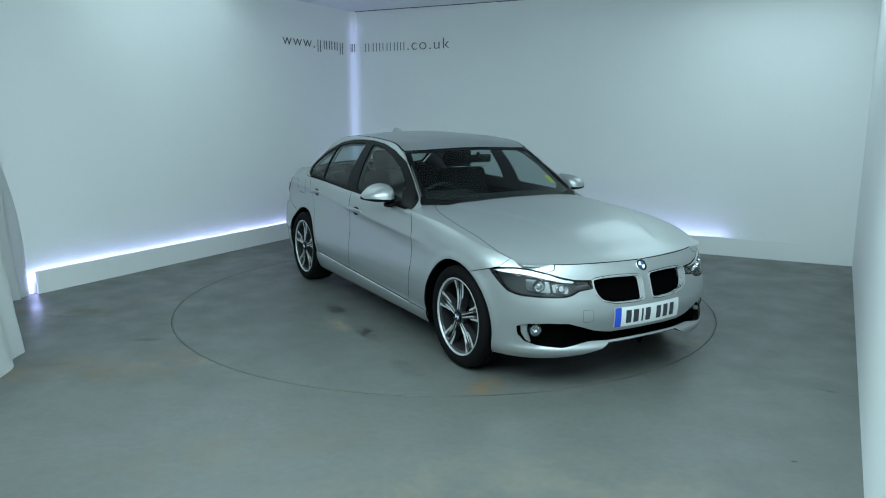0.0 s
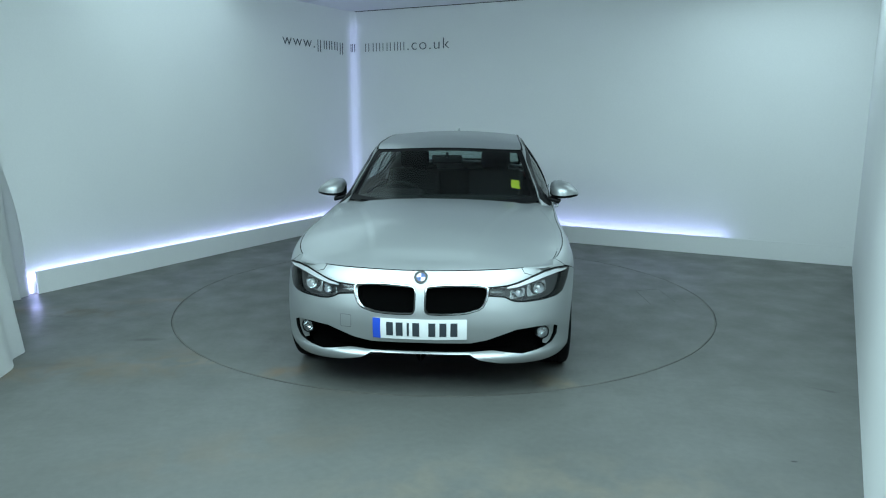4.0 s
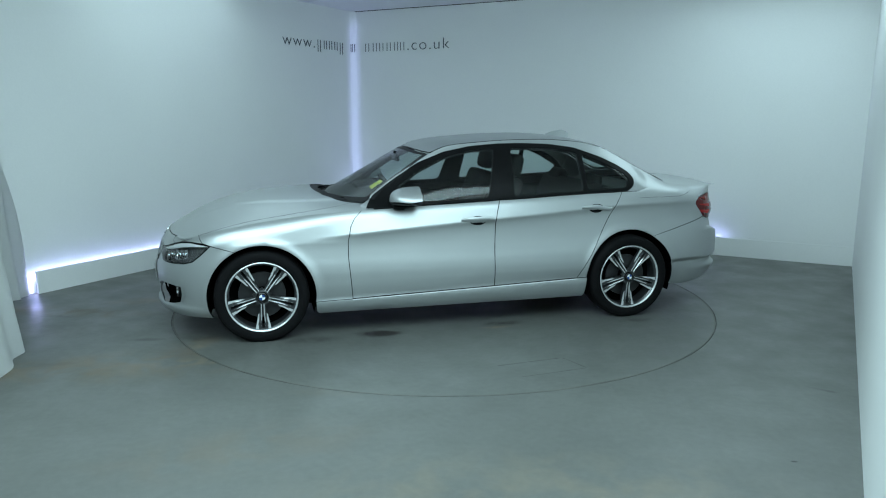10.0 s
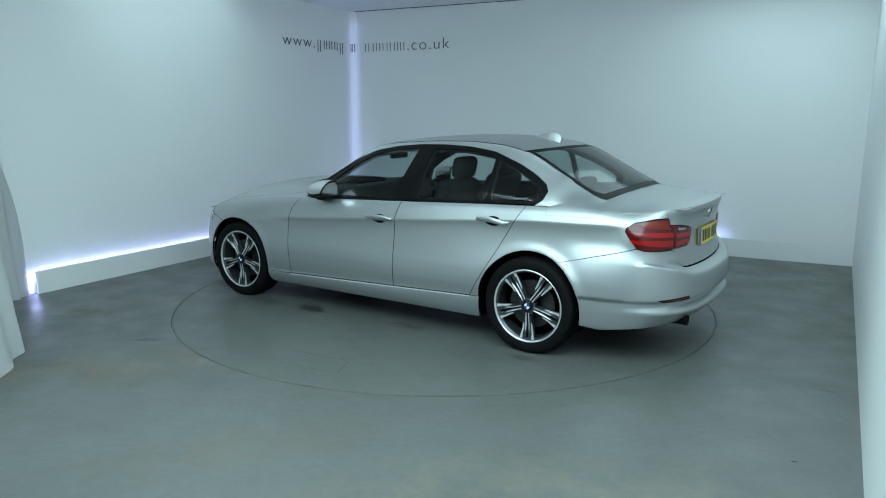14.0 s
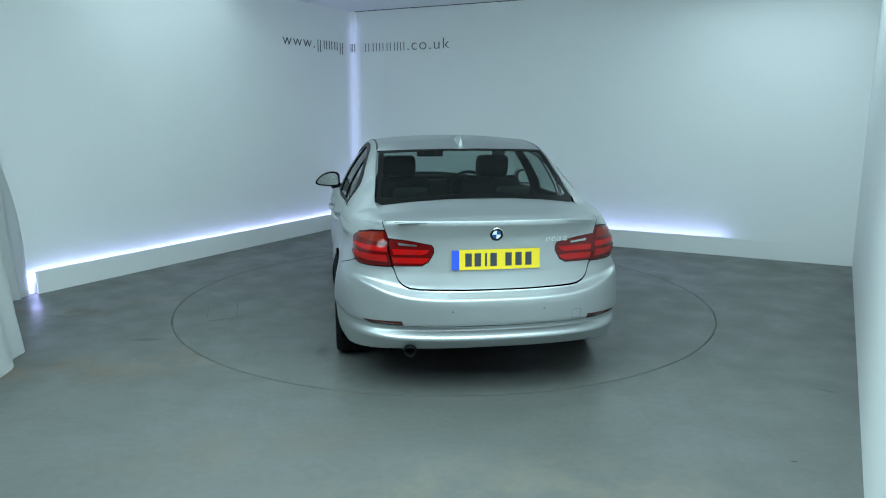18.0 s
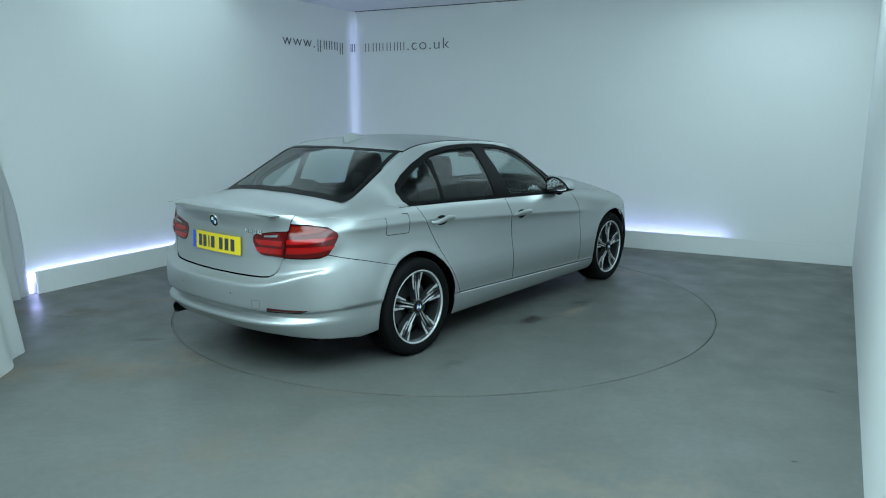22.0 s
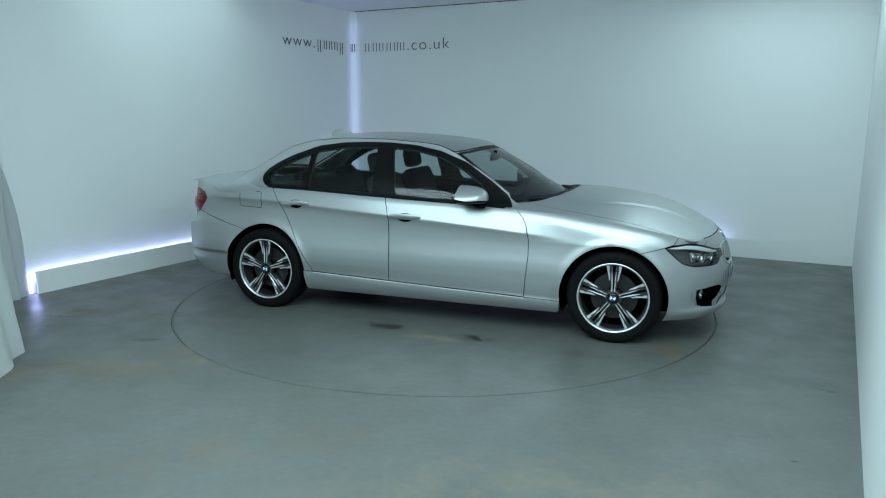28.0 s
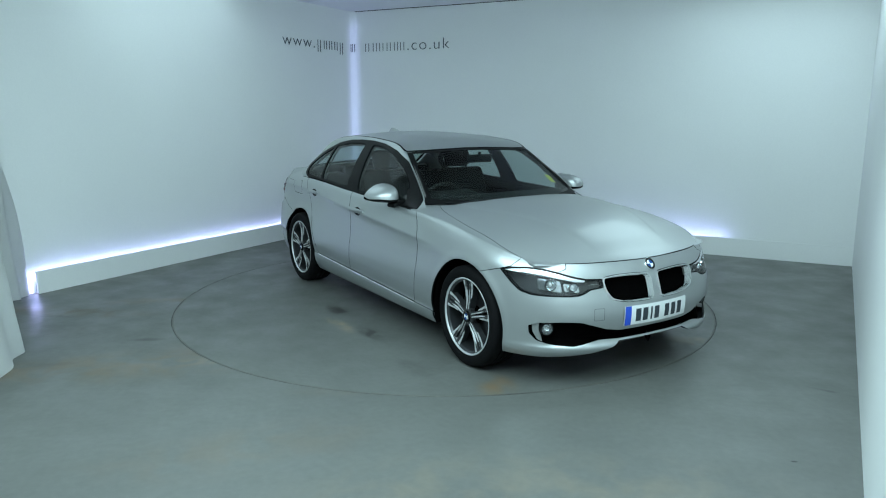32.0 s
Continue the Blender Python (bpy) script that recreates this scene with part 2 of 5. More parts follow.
def stained(m, spots, space="Object"):
    """Dirt of its own shape on a floor: spots of (x, y, half width, half depth, turn, strength, colour), broken up by noise."""
    nt = m.node_tree
    b = nt.nodes["Principled BSDF"]
    tc = nt.nodes.new("ShaderNodeTexCoord")
    col = b.inputs["Base Color"].links[0].from_socket
    grain = nt.nodes.new("ShaderNodeTexNoise")
    grain.inputs["Scale"].default_value, grain.inputs["Detail"].default_value = 5.0, 9.0
    grain.inputs["Distortion"].default_value = 0.6
    nt.links.new(tc.outputs[space], grain.inputs["Vector"])
    for x, y, a, d, turn, strength, colour in spots:
        mp = nt.nodes.new("ShaderNodeMapping")
        mp.vector_type = "TEXTURE"
        mp.inputs["Location"].default_value = (x, y, 0)
        mp.inputs["Rotation"].default_value = (0, 0, radians(turn))
        mp.inputs["Scale"].default_value = (a, d, 1)
        nt.links.new(tc.outputs[space], mp.inputs["Vector"])
        ln = nt.nodes.new("ShaderNodeVectorMath")
        ln.operation = "LENGTH"
        nt.links.new(mp.outputs["Vector"], ln.inputs[0])
        near = nt.nodes.new("ShaderNodeMapRange")
        near.interpolation_type = "SMOOTHSTEP"
        near.inputs["From Min"].default_value, near.inputs["From Max"].default_value = 1.0, 0.2
        nt.links.new(ln.outputs["Value"], near.inputs["Value"])
        rough = nt.nodes.new("ShaderNodeMapRange")
        rough.inputs["From Min"].default_value, rough.inputs["From Max"].default_value = 0.38, 0.62
        rough.inputs["To Max"].default_value = strength
        nt.links.new(grain.outputs["Fac"], rough.inputs["Value"])
        mul = nt.nodes.new("ShaderNodeMath")
        mul.operation = "MULTIPLY"
        nt.links.new(near.outputs["Result"], mul.inputs[0])
        nt.links.new(rough.outputs["Result"], mul.inputs[1])
        mix = nt.nodes.new("ShaderNodeMix")
        mix.data_type = "RGBA"
        nt.links.new(mul.outputs[0], mix.inputs["Factor"])
        nt.links.new(col, mix.inputs["A"])
        mix.inputs["B"].default_value = (*colour, 1)
        col = mix.outputs["Result"]
    nt.links.new(col, b.inputs["Base Color"])
    return m


M_WALL = material("white_wall_paint", (0.80, 0.81, 0.80), 0.55, patch=0.02, patch_scale=0.8, grain=0.012, bump=0.08)
M_CEIL = material("white_ceiling_paint", (0.78, 0.79, 0.80), 0.7, patch=0.02, bump=0.05)
RUST, DIRT, SAND = (0.16, 0.105, 0.055), (0.035, 0.032, 0.030), (0.25, 0.20, 0.13)


def floor_paint(name):
    return material(name, (0.108, 0.112, 0.104), 0.42, patch=0.075, patch_scale=1.1, grain=0.075, grain_scale=26, bump=0.12, bump_scale=120, rough_vary=0.10)


M_FLOOR = stained(floor_paint("grey_floor_paint"), [
    (-3.05, -0.50, 0.95, 0.20, -8, 1.0, (0.085, 0.062, 0.035)), (-2.45, -0.18, 0.60, 0.18, 0, 0.9, (0.12, 0.09, 0.055)), (-3.15, -0.62, 0.30, 0.05, -8, 0.9, DIRT), (-2.11, -1.22, 0.16, 0.05, 4, 0.9, DIRT),
    (-2.51, -1.73, 0.25, 0.05, 12, 0.6, DIRT), (-2.05, -1.75, 1.05, 0.40, 10, 0.8, (0.13, 0.098, 0.06)), (-1.60, -1.66, 0.45, 0.10, 12, 0.8, SAND), (-2.9, -1.9, 0.5, 0.35, 0, 0.6, RUST),
    (-1.62, -1.30, 0.40, 0.35, 40, 0.35, RUST), (2.28, -2.17, 0.20, 0.025, -36, 0.8, DIRT), (1.64, -3.01, 0.022, 0.012, 0, 1.5, (0.01, 0.01, 0.01)), (2.43, 0.47, 0.04, 0.05, 0, 1.2, DIRT),
    (0.4, -3.3, 1.4, 0.5, 0, 0.25, SAND), (-1.0, -2.9, 1.0, 0.35, 20, 0.2, RUST), (-2.9, -1.0, 0.6, 0.25, 0, 0.5, (0.06, 0.055, 0.045)), (1.9, -1.6, 0.6, 0.3, 0, 0.15, DIRT), (-0.5, -2.15, 0.5, 0.12, 5, 0.3, RUST)])
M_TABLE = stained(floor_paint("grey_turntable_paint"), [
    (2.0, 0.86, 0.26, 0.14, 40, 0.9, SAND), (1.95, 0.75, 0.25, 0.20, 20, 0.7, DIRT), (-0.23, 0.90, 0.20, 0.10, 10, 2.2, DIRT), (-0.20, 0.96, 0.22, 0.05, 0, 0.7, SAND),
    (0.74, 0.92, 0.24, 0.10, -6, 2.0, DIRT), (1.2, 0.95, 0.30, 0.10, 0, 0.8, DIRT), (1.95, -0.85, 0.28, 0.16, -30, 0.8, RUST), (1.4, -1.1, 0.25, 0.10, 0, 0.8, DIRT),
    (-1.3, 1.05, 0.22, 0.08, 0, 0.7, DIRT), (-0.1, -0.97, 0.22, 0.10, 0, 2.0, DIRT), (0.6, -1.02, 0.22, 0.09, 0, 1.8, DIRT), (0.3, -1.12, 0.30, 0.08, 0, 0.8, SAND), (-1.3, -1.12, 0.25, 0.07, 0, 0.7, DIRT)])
M_EDGE = material("worn_edge", (0.100, 0.098, 0.086), 0.5, patch=0.4, patch_scale=3.0, grain=0.2)
M_SCRATCH = material("scratched_paint", (0.088, 0.088, 0.080), 0.6, grain=0.5, grain_scale=20)
M_SEAM = material("dark_seam_dirt", (0.02, 0.018, 0.015), 0.9, grain=0.3)
M_CLOTH = material("white_curtain_cloth", (0.80, 0.81, 0.80), 0.85, grain=0.03, grain_scale=300, bump=0.2, bump_scale=500)
M_INK = material("dark_grey_vinyl", (0.03, 0.04, 0.05), 0.5)
M_SIGN = material("grey_lettering_vinyl", (0.06, 0.075, 0.09), 0.6)
M_PAINT = material("silver_metallic_paint", (0.44, 0.46, 0.465), 0.44, metal=0.80, grain=0.03, grain_scale=900, patch=0.01, coat=0.5, coat_rough=0.13)
M_BLACK = material("black_trim", (0.005, 0.005, 0.0055), 0.42, grain=0.1, specular=0.10)
M_GLOSSBLACK = material("gloss_black_trim", (0.01, 0.01, 0.011), 0.12)
M_UNDER = material("dark_underbody", (0.002, 0.002, 0.002), 0.9, specular=0.0)
M_RUBBER = material("tyre_rubber", (0.004, 0.004, 0.0045), 0.75, specular=0.12, grain=0.15, bump=0.3, bump_scale=400)
M_RIM = material("grey_wheel_paint", (0.045, 0.047, 0.05), 0.35, metal=0.5, coat=0.4)
M_MACHINED = material("machined_alloy", (0.66, 0.67, 0.68), 0.36, metal=0.6, grain=0.04, grain_scale=400)
M_CHROME = material("chrome", (0.78, 0.80, 0.81), 0.12, metal=1.0)
M_GLASS = glass("window_glass", (0.70, 0.78, 0.76), 0.045, 0.05)
M_REARGLASS = glass("green_rear_glass", (0.54, 0.64, 0.61), 0.045, 0.12)
M_SCREEN = glass("windscreen_glass", (0.62, 0.70, 0.68), 0.030, 0.16)
M_CLEAR = glass("clear_lens", (0.96, 0.97, 0.98), 0.05, 0.06)
M_SATIN = material("satin_chrome", (0.86, 0.87, 0.88), 0.28, metal=0.6)
M_SEAT = material("dark_seat_cloth", (0.012, 0.012, 0.013), 0.85, grain=0.12, grain_scale=60, specular=0.2)
M_DASH = material("black_dashboard_plastic", (0.014, 0.014, 0.015), 0.6, grain=0.1, specular=0.3)
M_RED = material("red_lamp_lens", (0.32, 0.003, 0.003), 0.14, coat=0.1)
M_AMBER = material("amber_red_lens", (0.16, 0.010, 0.003), 0.14, coat=0.1)
M_DARKRED = material("dark_red_lamp_lens", (0.085, 0.0015, 0.0015), 0.14, coat=0.1)
M_LAMPDARK = material("lamp_housing", (0.07, 0.072, 0.075), 0.35, metal=0.2)
M_REFLECTOR = material("lamp_reflector", (0.52, 0.54, 0.55), 0.22, metal=0.95)
M_PLATE_W = material("white_plate", (0.78, 0.80, 0.80), 0.35)
M_PLATE_Y = material("yellow_plate", (0.75, 0.55, 0.02), 0.35)
M_PLATE_B = material("blue_plate_band", (0.02, 0.08, 0.55), 0.35)
M_BLUE = material("blue_enamel", (0.02, 0.07, 0.24), 0.2)
M_WHITE = material("white_enamel", (0.8, 0.82, 0.84), 0.2)
M_YELLOW = material("yellow_sticker", (0.72, 0.72, 0.04), 0.5)
M_DISC = material("brake_disc_steel", (0.06, 0.06, 0.063), 0.35, metal=0.8)
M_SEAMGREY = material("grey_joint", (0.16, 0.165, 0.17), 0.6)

# ------------------------------------------------------------ the room


def slab(name, foot, along, length, out, thick, height, mat, z0=0.0):
    """A wall: its inner face starts at foot and runs along; it grows outwards."""
    a, b = foot, foot + along * length
    c, d = b + out * thick, a + out * thick
    lo, hi = [Vector((p.x, p.y, z0)) for p in (a, b, c, d)], [Vector((p.x, p.y, height)) for p in (a, b, c, d)]
    return tagged(put(name, lo + hi, [(3, 2, 1, 0), (4, 5, 6, 7), (0, 1, 5, 4), (1, 2, 6, 5), (2, 3, 7, 6), (3, 0, 4, 7)], mat),
                  kind="structure")


tagged(slab("wall_left", CORNER - ALONG_LEFT * 13 , ALONG_LEFT, 13.0, OUT_LEFT, 0.12, CEILING + 0.1, M_WALL),
       "smooth white painted wall with a lit plinth", "wall")
tagged(slab("wall_back", CORNER - ALONG_BACK * 0.12, ALONG_BACK, 6.9, OUT_BACK, 0.12, CEILING + 0.1, M_WALL),
       "smooth white painted wall meeting in a corner", "wall")
OUT_RIGHT = Vector((-ALONG_RIGHT.y, ALONG_RIGHT.x, 0))
tagged(slab("wall_right", RIGHT_FOOT - ALONG_RIGHT * 0.16, ALONG_RIGHT, 12.6, OUT_RIGHT, 0.1, CEILING + 0.1, M_WALL),
       "plain white side wall standing on the grey floor", "wall")
FRONT = CORNER - ALONG_LEFT * 12.0 - ALONG_BACK * 0.2
tagged(slab("wall_front", FRONT, ALONG_BACK, 7.4, -OUT_BACK, 0.1, CEILING + 0.1, M_WALL), "plain white wall", "wall")


def plate_mesh(name, z, thick, mat):
    a, b = CORNER - ALONG_BACK * 0.3 + ALONG_LEFT * 0.3, CORNER + ALONG_BACK * 7.2 + ALONG_LEFT * 0.3
    c, d = b - ALONG_LEFT * 12.9, a - ALONG_LEFT * 12.9
    lo = [Vector((p.x, p.y, z)) for p in (a, b, c, d)]
    hi = [Vector((p.x, p.y, z + thick)) for p in (a, b, c, d)]
    return tagged(put(name, lo + hi, [(0, 1, 2, 3), (7, 6, 5, 4), (0, 4, 5, 1), (1, 5, 6, 2), (2, 6, 7, 3), (3, 7, 4, 0)], mat),
                  kind="structure")


tagged(plate_mesh("ceiling", CEILING, 0.1, M_CEIL), "flat white painted ceiling", "ceiling")

# the floor has a round pit for the turntable
bm = bmesh.new()
N_RING = 128
ring = [bm.verts.new((math.cos(2 * math.pi * k / N_RING) * (TABLE_R + 0.004), math.sin(2 * math.pi * k / N_RING) * (TABLE_R + 0.004), 0))
        for k in range(N_RING)]
far = [bm.verts.new((math.cos(2 * math.pi * k / N_RING) * 14, math.sin(2 * math.pi * k / N_RING) * 14, 0)) for k in range(N_RING)]
for k in range(N_RING):
    j = (k + 1) % N_RING
    bm.faces.new((ring[k], far[k], far[j], ring[j]))
tagged(part("floor", bm, M_FLOOR, smooth=False), "grey painted concrete floor, scuffed and stained", "floor", kind="structure")

bm = bmesh.new()
turned(bm, [(TABLE_R + 0.004, -0.001), (TABLE_R + 0.004, -0.06), (0.0001, -0.06)], N_RING, pose(0, 0, 0, 90), closed=False)
tagged(part("floor_pit", bm, M_SEAM, smooth=False), "dark gap round the turntable", "floor joint", kind="structure")
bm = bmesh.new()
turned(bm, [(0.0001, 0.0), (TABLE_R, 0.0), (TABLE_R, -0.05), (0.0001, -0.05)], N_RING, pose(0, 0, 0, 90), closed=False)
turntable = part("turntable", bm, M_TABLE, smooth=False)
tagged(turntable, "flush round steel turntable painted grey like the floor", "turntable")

# worn steel edge and scratches that turn with the table
bm = bmesh.new()
turned(bm, [(TABLE_R - 0.012, 0.0008), (TABLE_R - 0.001, 0.0008), (TABLE_R, -0.02), (TABLE_R - 0.012, -0.02)], N_RING, pose(0, 0, 0, 90))
part("table_rim", bm, M_EDGE, turntable, "worn steel edge", smooth=False)
SCRATCH = [(0.102, 1.771), (-0.381, 1.724), (-0.462, 1.940), (0.013, 1.993)]
for (x0, y0), (x1, y1), w in zip(SCRATCH, SCRATCH[1:], (0.005, 0.006, 0.004)):
    bm = bmesh.new()
    box(bm, (math.dist((x0, y0), (x1, y1)) * 0.92, w, 0.0012), pose((x0 + x1) / 2, (y0 + y1) / 2, 0.0004, 0, 0, math.degrees(math.atan2(y1 - y0, x1 - x0))))
    part("scratch", bm, M_SCRATCH, turntable, "thin dark scratch in the paint", smooth=False)


def plinth(name, foot, along, length, out, thick):
    return tagged(slab(name, foot, along, length, out, thick, PLINTH, M_WALL), "low white plinth lit from behind", "plinth")


LEFT_LEN = (CORNER_PLINTH - Vector((-3.599, 0.062, 0))).length
plinth("plinth_left", CORNER_PLINTH - ALONG_LEFT * LEFT_LEN, ALONG_LEFT, LEFT_LEN, OUT_LEFT, 0.018)
plinth("plinth_back", CORNER_PLINTH, ALONG_BACK, (RIGHT_FOOT - CORNER_PLINTH).length, OUT_BACK, 0.018)

# ------------------------------------------------------------ the car: its form
# Car space: x forwards, y to its own left, z up; x = 0 midway between the axles. It stands a little off the table's middle.
CAR_X, CAR_Y = 0.132, 0.0615
AXLE_F, AXLE_R, WHEEL_Z = 1.405, -1.405, 0.326

# plan outline at the widest level, nose to tail, on the car's left
PLAN = [(2.160, -0.30), (2.188, 0.0), (2.160, 0.30), (2.082, 0.58), (1.962, 0.748), (1.775, 0.860), (1.50, 0.905), (1.0, 0.906),
        (0.3, 0.905), (-0.4, 0.906), (-1.0, 0.909), (-1.5, 0.906), (-1.9, 0.876), (-2.168, 0.79), (-2.308, 0.66), (-2.397, 0.45),
        (-2.432, 0.2), (-2.438, 0.0), (-2.432, -0.2)]
_d = np.concatenate([[0], np.cumsum([math.dist(p, q) for p, q in zip(PLAN, PLAN[1:])])])
_fx, _fy = natural(_d, [p[0] for p in PLAN]), natural(_d, [p[1] for p in PLAN])
_t = np.linspace(_d[1], _d[-2], 3000)
_px, _py = _fx(_t), _fy(_t)
ARC = np.concatenate([[0], np.cumsum(np.hypot(np.diff(_px), np.diff(_py)))])
A_END = float(ARC[-1])
_tx, _ty = np.gradient(_px, ARC), np.gradient(_py, ARC)


def ax(x):
    """The way along the outline to the place x."""
    return float(np.interp(-x, -_px, ARC))


_wide = int(np.argmax(_py))


def af(y):
    """The way along the outline to y across the nose."""
    return float(np.interp(y, _py[:_wide], ARC[:_wide]))


def ar(y):
    """The way along the outline to y across the tail."""
    return float(np.interp(-y, -_py[_wide:], ARC[_wide:]))


CREST = gentle([(-2.438, 1.012), (-2.36, 1.010), (-2.2, 1.003), (-1.9, 0.998), (-1.39, 0.992), (-0.99, 0.981), (-0.34, 0.955), (0.26, 0.931),
                (0.69, 0.910), (1.0, 0.890), (1.4, 0.848), (1.7, 0.796), (1.85, 0.762), (1.95, 0.746), (2.05, 0.738), (2.188, 0.730)])
CHAR = gentle([(-2.1, 0.905), (-1.4, 0.893), (-0.98, 0.866), (-0.03, 0.803), (0.79, 0.742), (1.1, 0.715)])
IN_FRONT = gentle([(0.15, 0.10), (0.185, 0.045), (0.215, 0.010), (0.245, -0.006), (0.262, -0.002), (0.278, 0.014), (0.30, 0.017), (0.36, 0.008), (0.44, 0.0), (0.50, 0.006), (0.58, 0.028), (0.66, 0.058),
                   (0.72, 0.085), (0.80, 0.11), (0.9, 0.14)])
IN_REAR = gentle([(0.20, 0.16), (0.26, 0.10), (0.30, 0.055), (0.345, 0.012), (0.357, 0.002), (0.364, 0.002), (0.394, 0.038), (0.402, 0.047), (0.424, 0.047), (0.440, 0.006),
                  (0.446, 0.001), (0.46, 0.0), (0.54, 0.0), (0.580, 0.004), (0.590, 0.012), (0.598, 0.034), (0.608, 0.064), (0.618, 0.078), (0.66, 0.090), (0.74, 0.103),
                  (0.84, 0.108), (0.90, 0.106), (0.94, 0.098), (0.965, 0.090), (0.988, 0.080), (1.01, 0.076)])
IN_SIDE = gentle([(0.14, 0.110), (0.19, 0.058), (0.24, 0.032), (0.285, 0.0225), (0.305, 0.0232), (0.318, 0.0255), (0.330, 0.0258), (0.345, 0.0235), (0.38, 0.0185), (0.42, 0.0150),
                  (0.46, 0.0148), (0.52, 0.019), (0.60, 0.030), (0.68, 0.038), (0.76, 0.041), (1.0, 0.042)])
IN_STERN = gentle([(0.14, 0.120), (0.20, 0.070), (0.26, 0.034), (0.32, 0.022), (0.40, 0.015), (0.436, 0.013), (0.443, 0.004), (0.46, 0.003), (0.60, 0.010), (0.70, 0.022), (0.80, 0.040), (1.0, 0.042)])
IN_NOSE = gentle([(0.14, 0.090), (0.19, 0.045), (0.24, 0.020), (0.30, 0.012), (0.40, 0.012), (0.55, 0.014), (0.70, 0.020), (1.0, 0.020)])


def wrap_point(a, z):
    a, z = np.asarray(a, float), np.asarray(z, float)
    x, y = np.interp(a, ARC, _px), np.interp(a, ARC, _py)
    tx, ty = np.interp(a, ARC, _tx), np.interp(a, ARC, _ty)
    ln = np.hypot(tx, ty)
    nx, ny = -ty / ln, tx / ln
    nx, ny = -nx, -ny
    f = np.clip(nx, 0, 1) ** 2
    r = np.clip(-nx, 0, 1) ** 2
    s = 1 - f - r
    ch = CHAR(x)
    fade = smoothstep(1.15, 0.6, x) * smoothstep(-2.25, -1.8, x)
    under = np.exp(-np.clip(ch - z, 0, 1) / 0.030)
    crease = np.where(z > ch, 0.31 * (z - ch) - 0.012, -0.012 * under)
    plain = 0.14 * np.clip(z - 0.70, 0, 1)
    nose = smoothstep(0.95, 1.45, x)
    sill = 0.310 - 0.0337 * x
    low = z - (sill - 0.320) * np.exp(-((z - 0.33) / 0.09) ** 2)
    tail = smoothstep(-1.55, -1.85, x)
    side = (1 - nose - tail) * IN_SIDE(low) + nose * IN_NOSE(z) + tail * IN_STERN(z) + fade * crease + (1 - fade) * plain
    # the cabin's waist draws in towards the tail
    side = side + 0.034 * smoothstep(-0.35, -1.25, x) * smoothstep(-2.30, -1.75, x) * smoothstep(0.52, 0.86, z)
    for axle in (AXLE_F, AXLE_R):
        d = np.hypot(x - axle, z - 0.33) - 0.375
        side = side - 0.009 * np.exp(-(d / 0.035) ** 2) * smoothstep(0.15, 0.4, z)
    zr = z - 0.085 * np.clip(np.abs(y) / 0.75, 0, 1.1) ** 4 * np.exp(-((z - 0.64) / 0.09) ** 2)
    inset = f * IN_FRONT(z) + r * IN_REAR(zr) + s * side
    # the tail lamps swell out at the corners
    inset = inset - 0.032 * smoothstep(-1.98, -2.16, x) * smoothstep(0.45, 0.72, np.abs(y)) * np.exp(-((z - 0.83) / 0.075) ** 2)
    top = CREST(x)
    stern = smoothstep(-1.78, -2.10, x) * smoothstep(-2.36, -2.20, x) * (1 - r)
    h = 0.055 + 0.05 * smoothstep(0.7, 1.3, x) + 0.085 * stern
    q = np.clip((z - (top - h)) / h, 0, 1)
    rr = 0.022 + 0.05 * smoothstep(0.7, 1.3, x) * (1 - 0.85 * f) - 0.01 * r + 0.125 * stern
    inset = inset + rr * (1 - np.sqrt(np.maximum(0, 1 - q * q * 0.90)))
    return np.stack([x - nx * inset, y - ny * inset, z + 0 * x], -1)


def with_normals(f, u, v, e=0.004):
    u, v = np.asarray(u, float), np.asarray(v, float)
    p = f(u, v)
    n = np.cross(f(u + e, v) - f(u - e, v), f(u, v + e) - f(u, v - e))
    n /= np.linalg.norm(n, axis=-1)[..., None] + 1e-12
    return p, n


def wrap(a, z):
    p, n = with_normals(wrap_point, a, z)
    x, y = np.interp(a, ARC, _tx), np.interp(a, ARC, _ty)
    out = np.stack([y, -x, 0 * x], -1) * -1
    sgn = np.sign(np.sum(n * np.stack([np.interp(a, ARC, _px), np.interp(a, ARC, _py), 0 * x], -1), -1))
    sgn = np.where(sgn == 0, 1, sgn)
    return p, n * sgn[:, None]


def crest_line():
    a = np.linspace(0.001, A_END - 0.001, 900)
    return wrap_point(a, CREST(np.interp(a, ARC, _px)))


_crest = crest_line()


def deck_half(x):
    return np.interp(-np.asarray(x, float), -_crest[:, 0], _crest[:, 1])


def deck_edge(x):
    return np.interp(-np.asarray(x, float), -_crest[:, 0], _crest[:, 2])


NOSE_X, TAIL_X = float(_crest[0, 0]), float(_crest[-1, 0])
MID = gentle([(NOSE_X, float(_crest[0, 2])), (2.03, 0.757), (2.0, 0.771), (1.892, 0.834), (1.70, 0.914), (1.51, 0.962), (1.32, 0.990), (1.13, 1.003), (0.99, 1.006), (0.6, 1.02)])
BOOT = gentle([(TAIL_X, float(_crest[-1, 2])), (-2.30, 1.031), (-2.2, 1.040), (-2.08, 1.052), (-1.93, 1.075), (-1.7, 1.10)])


def deck(x, y, mid, power):
    ye = np.maximum(deck_half(x), 1e-3)
    t = np.clip(np.abs(y) / ye, 0, 1)
    e = deck_edge(x)
    return e + (mid(x) - e) * (1 - t ** power)


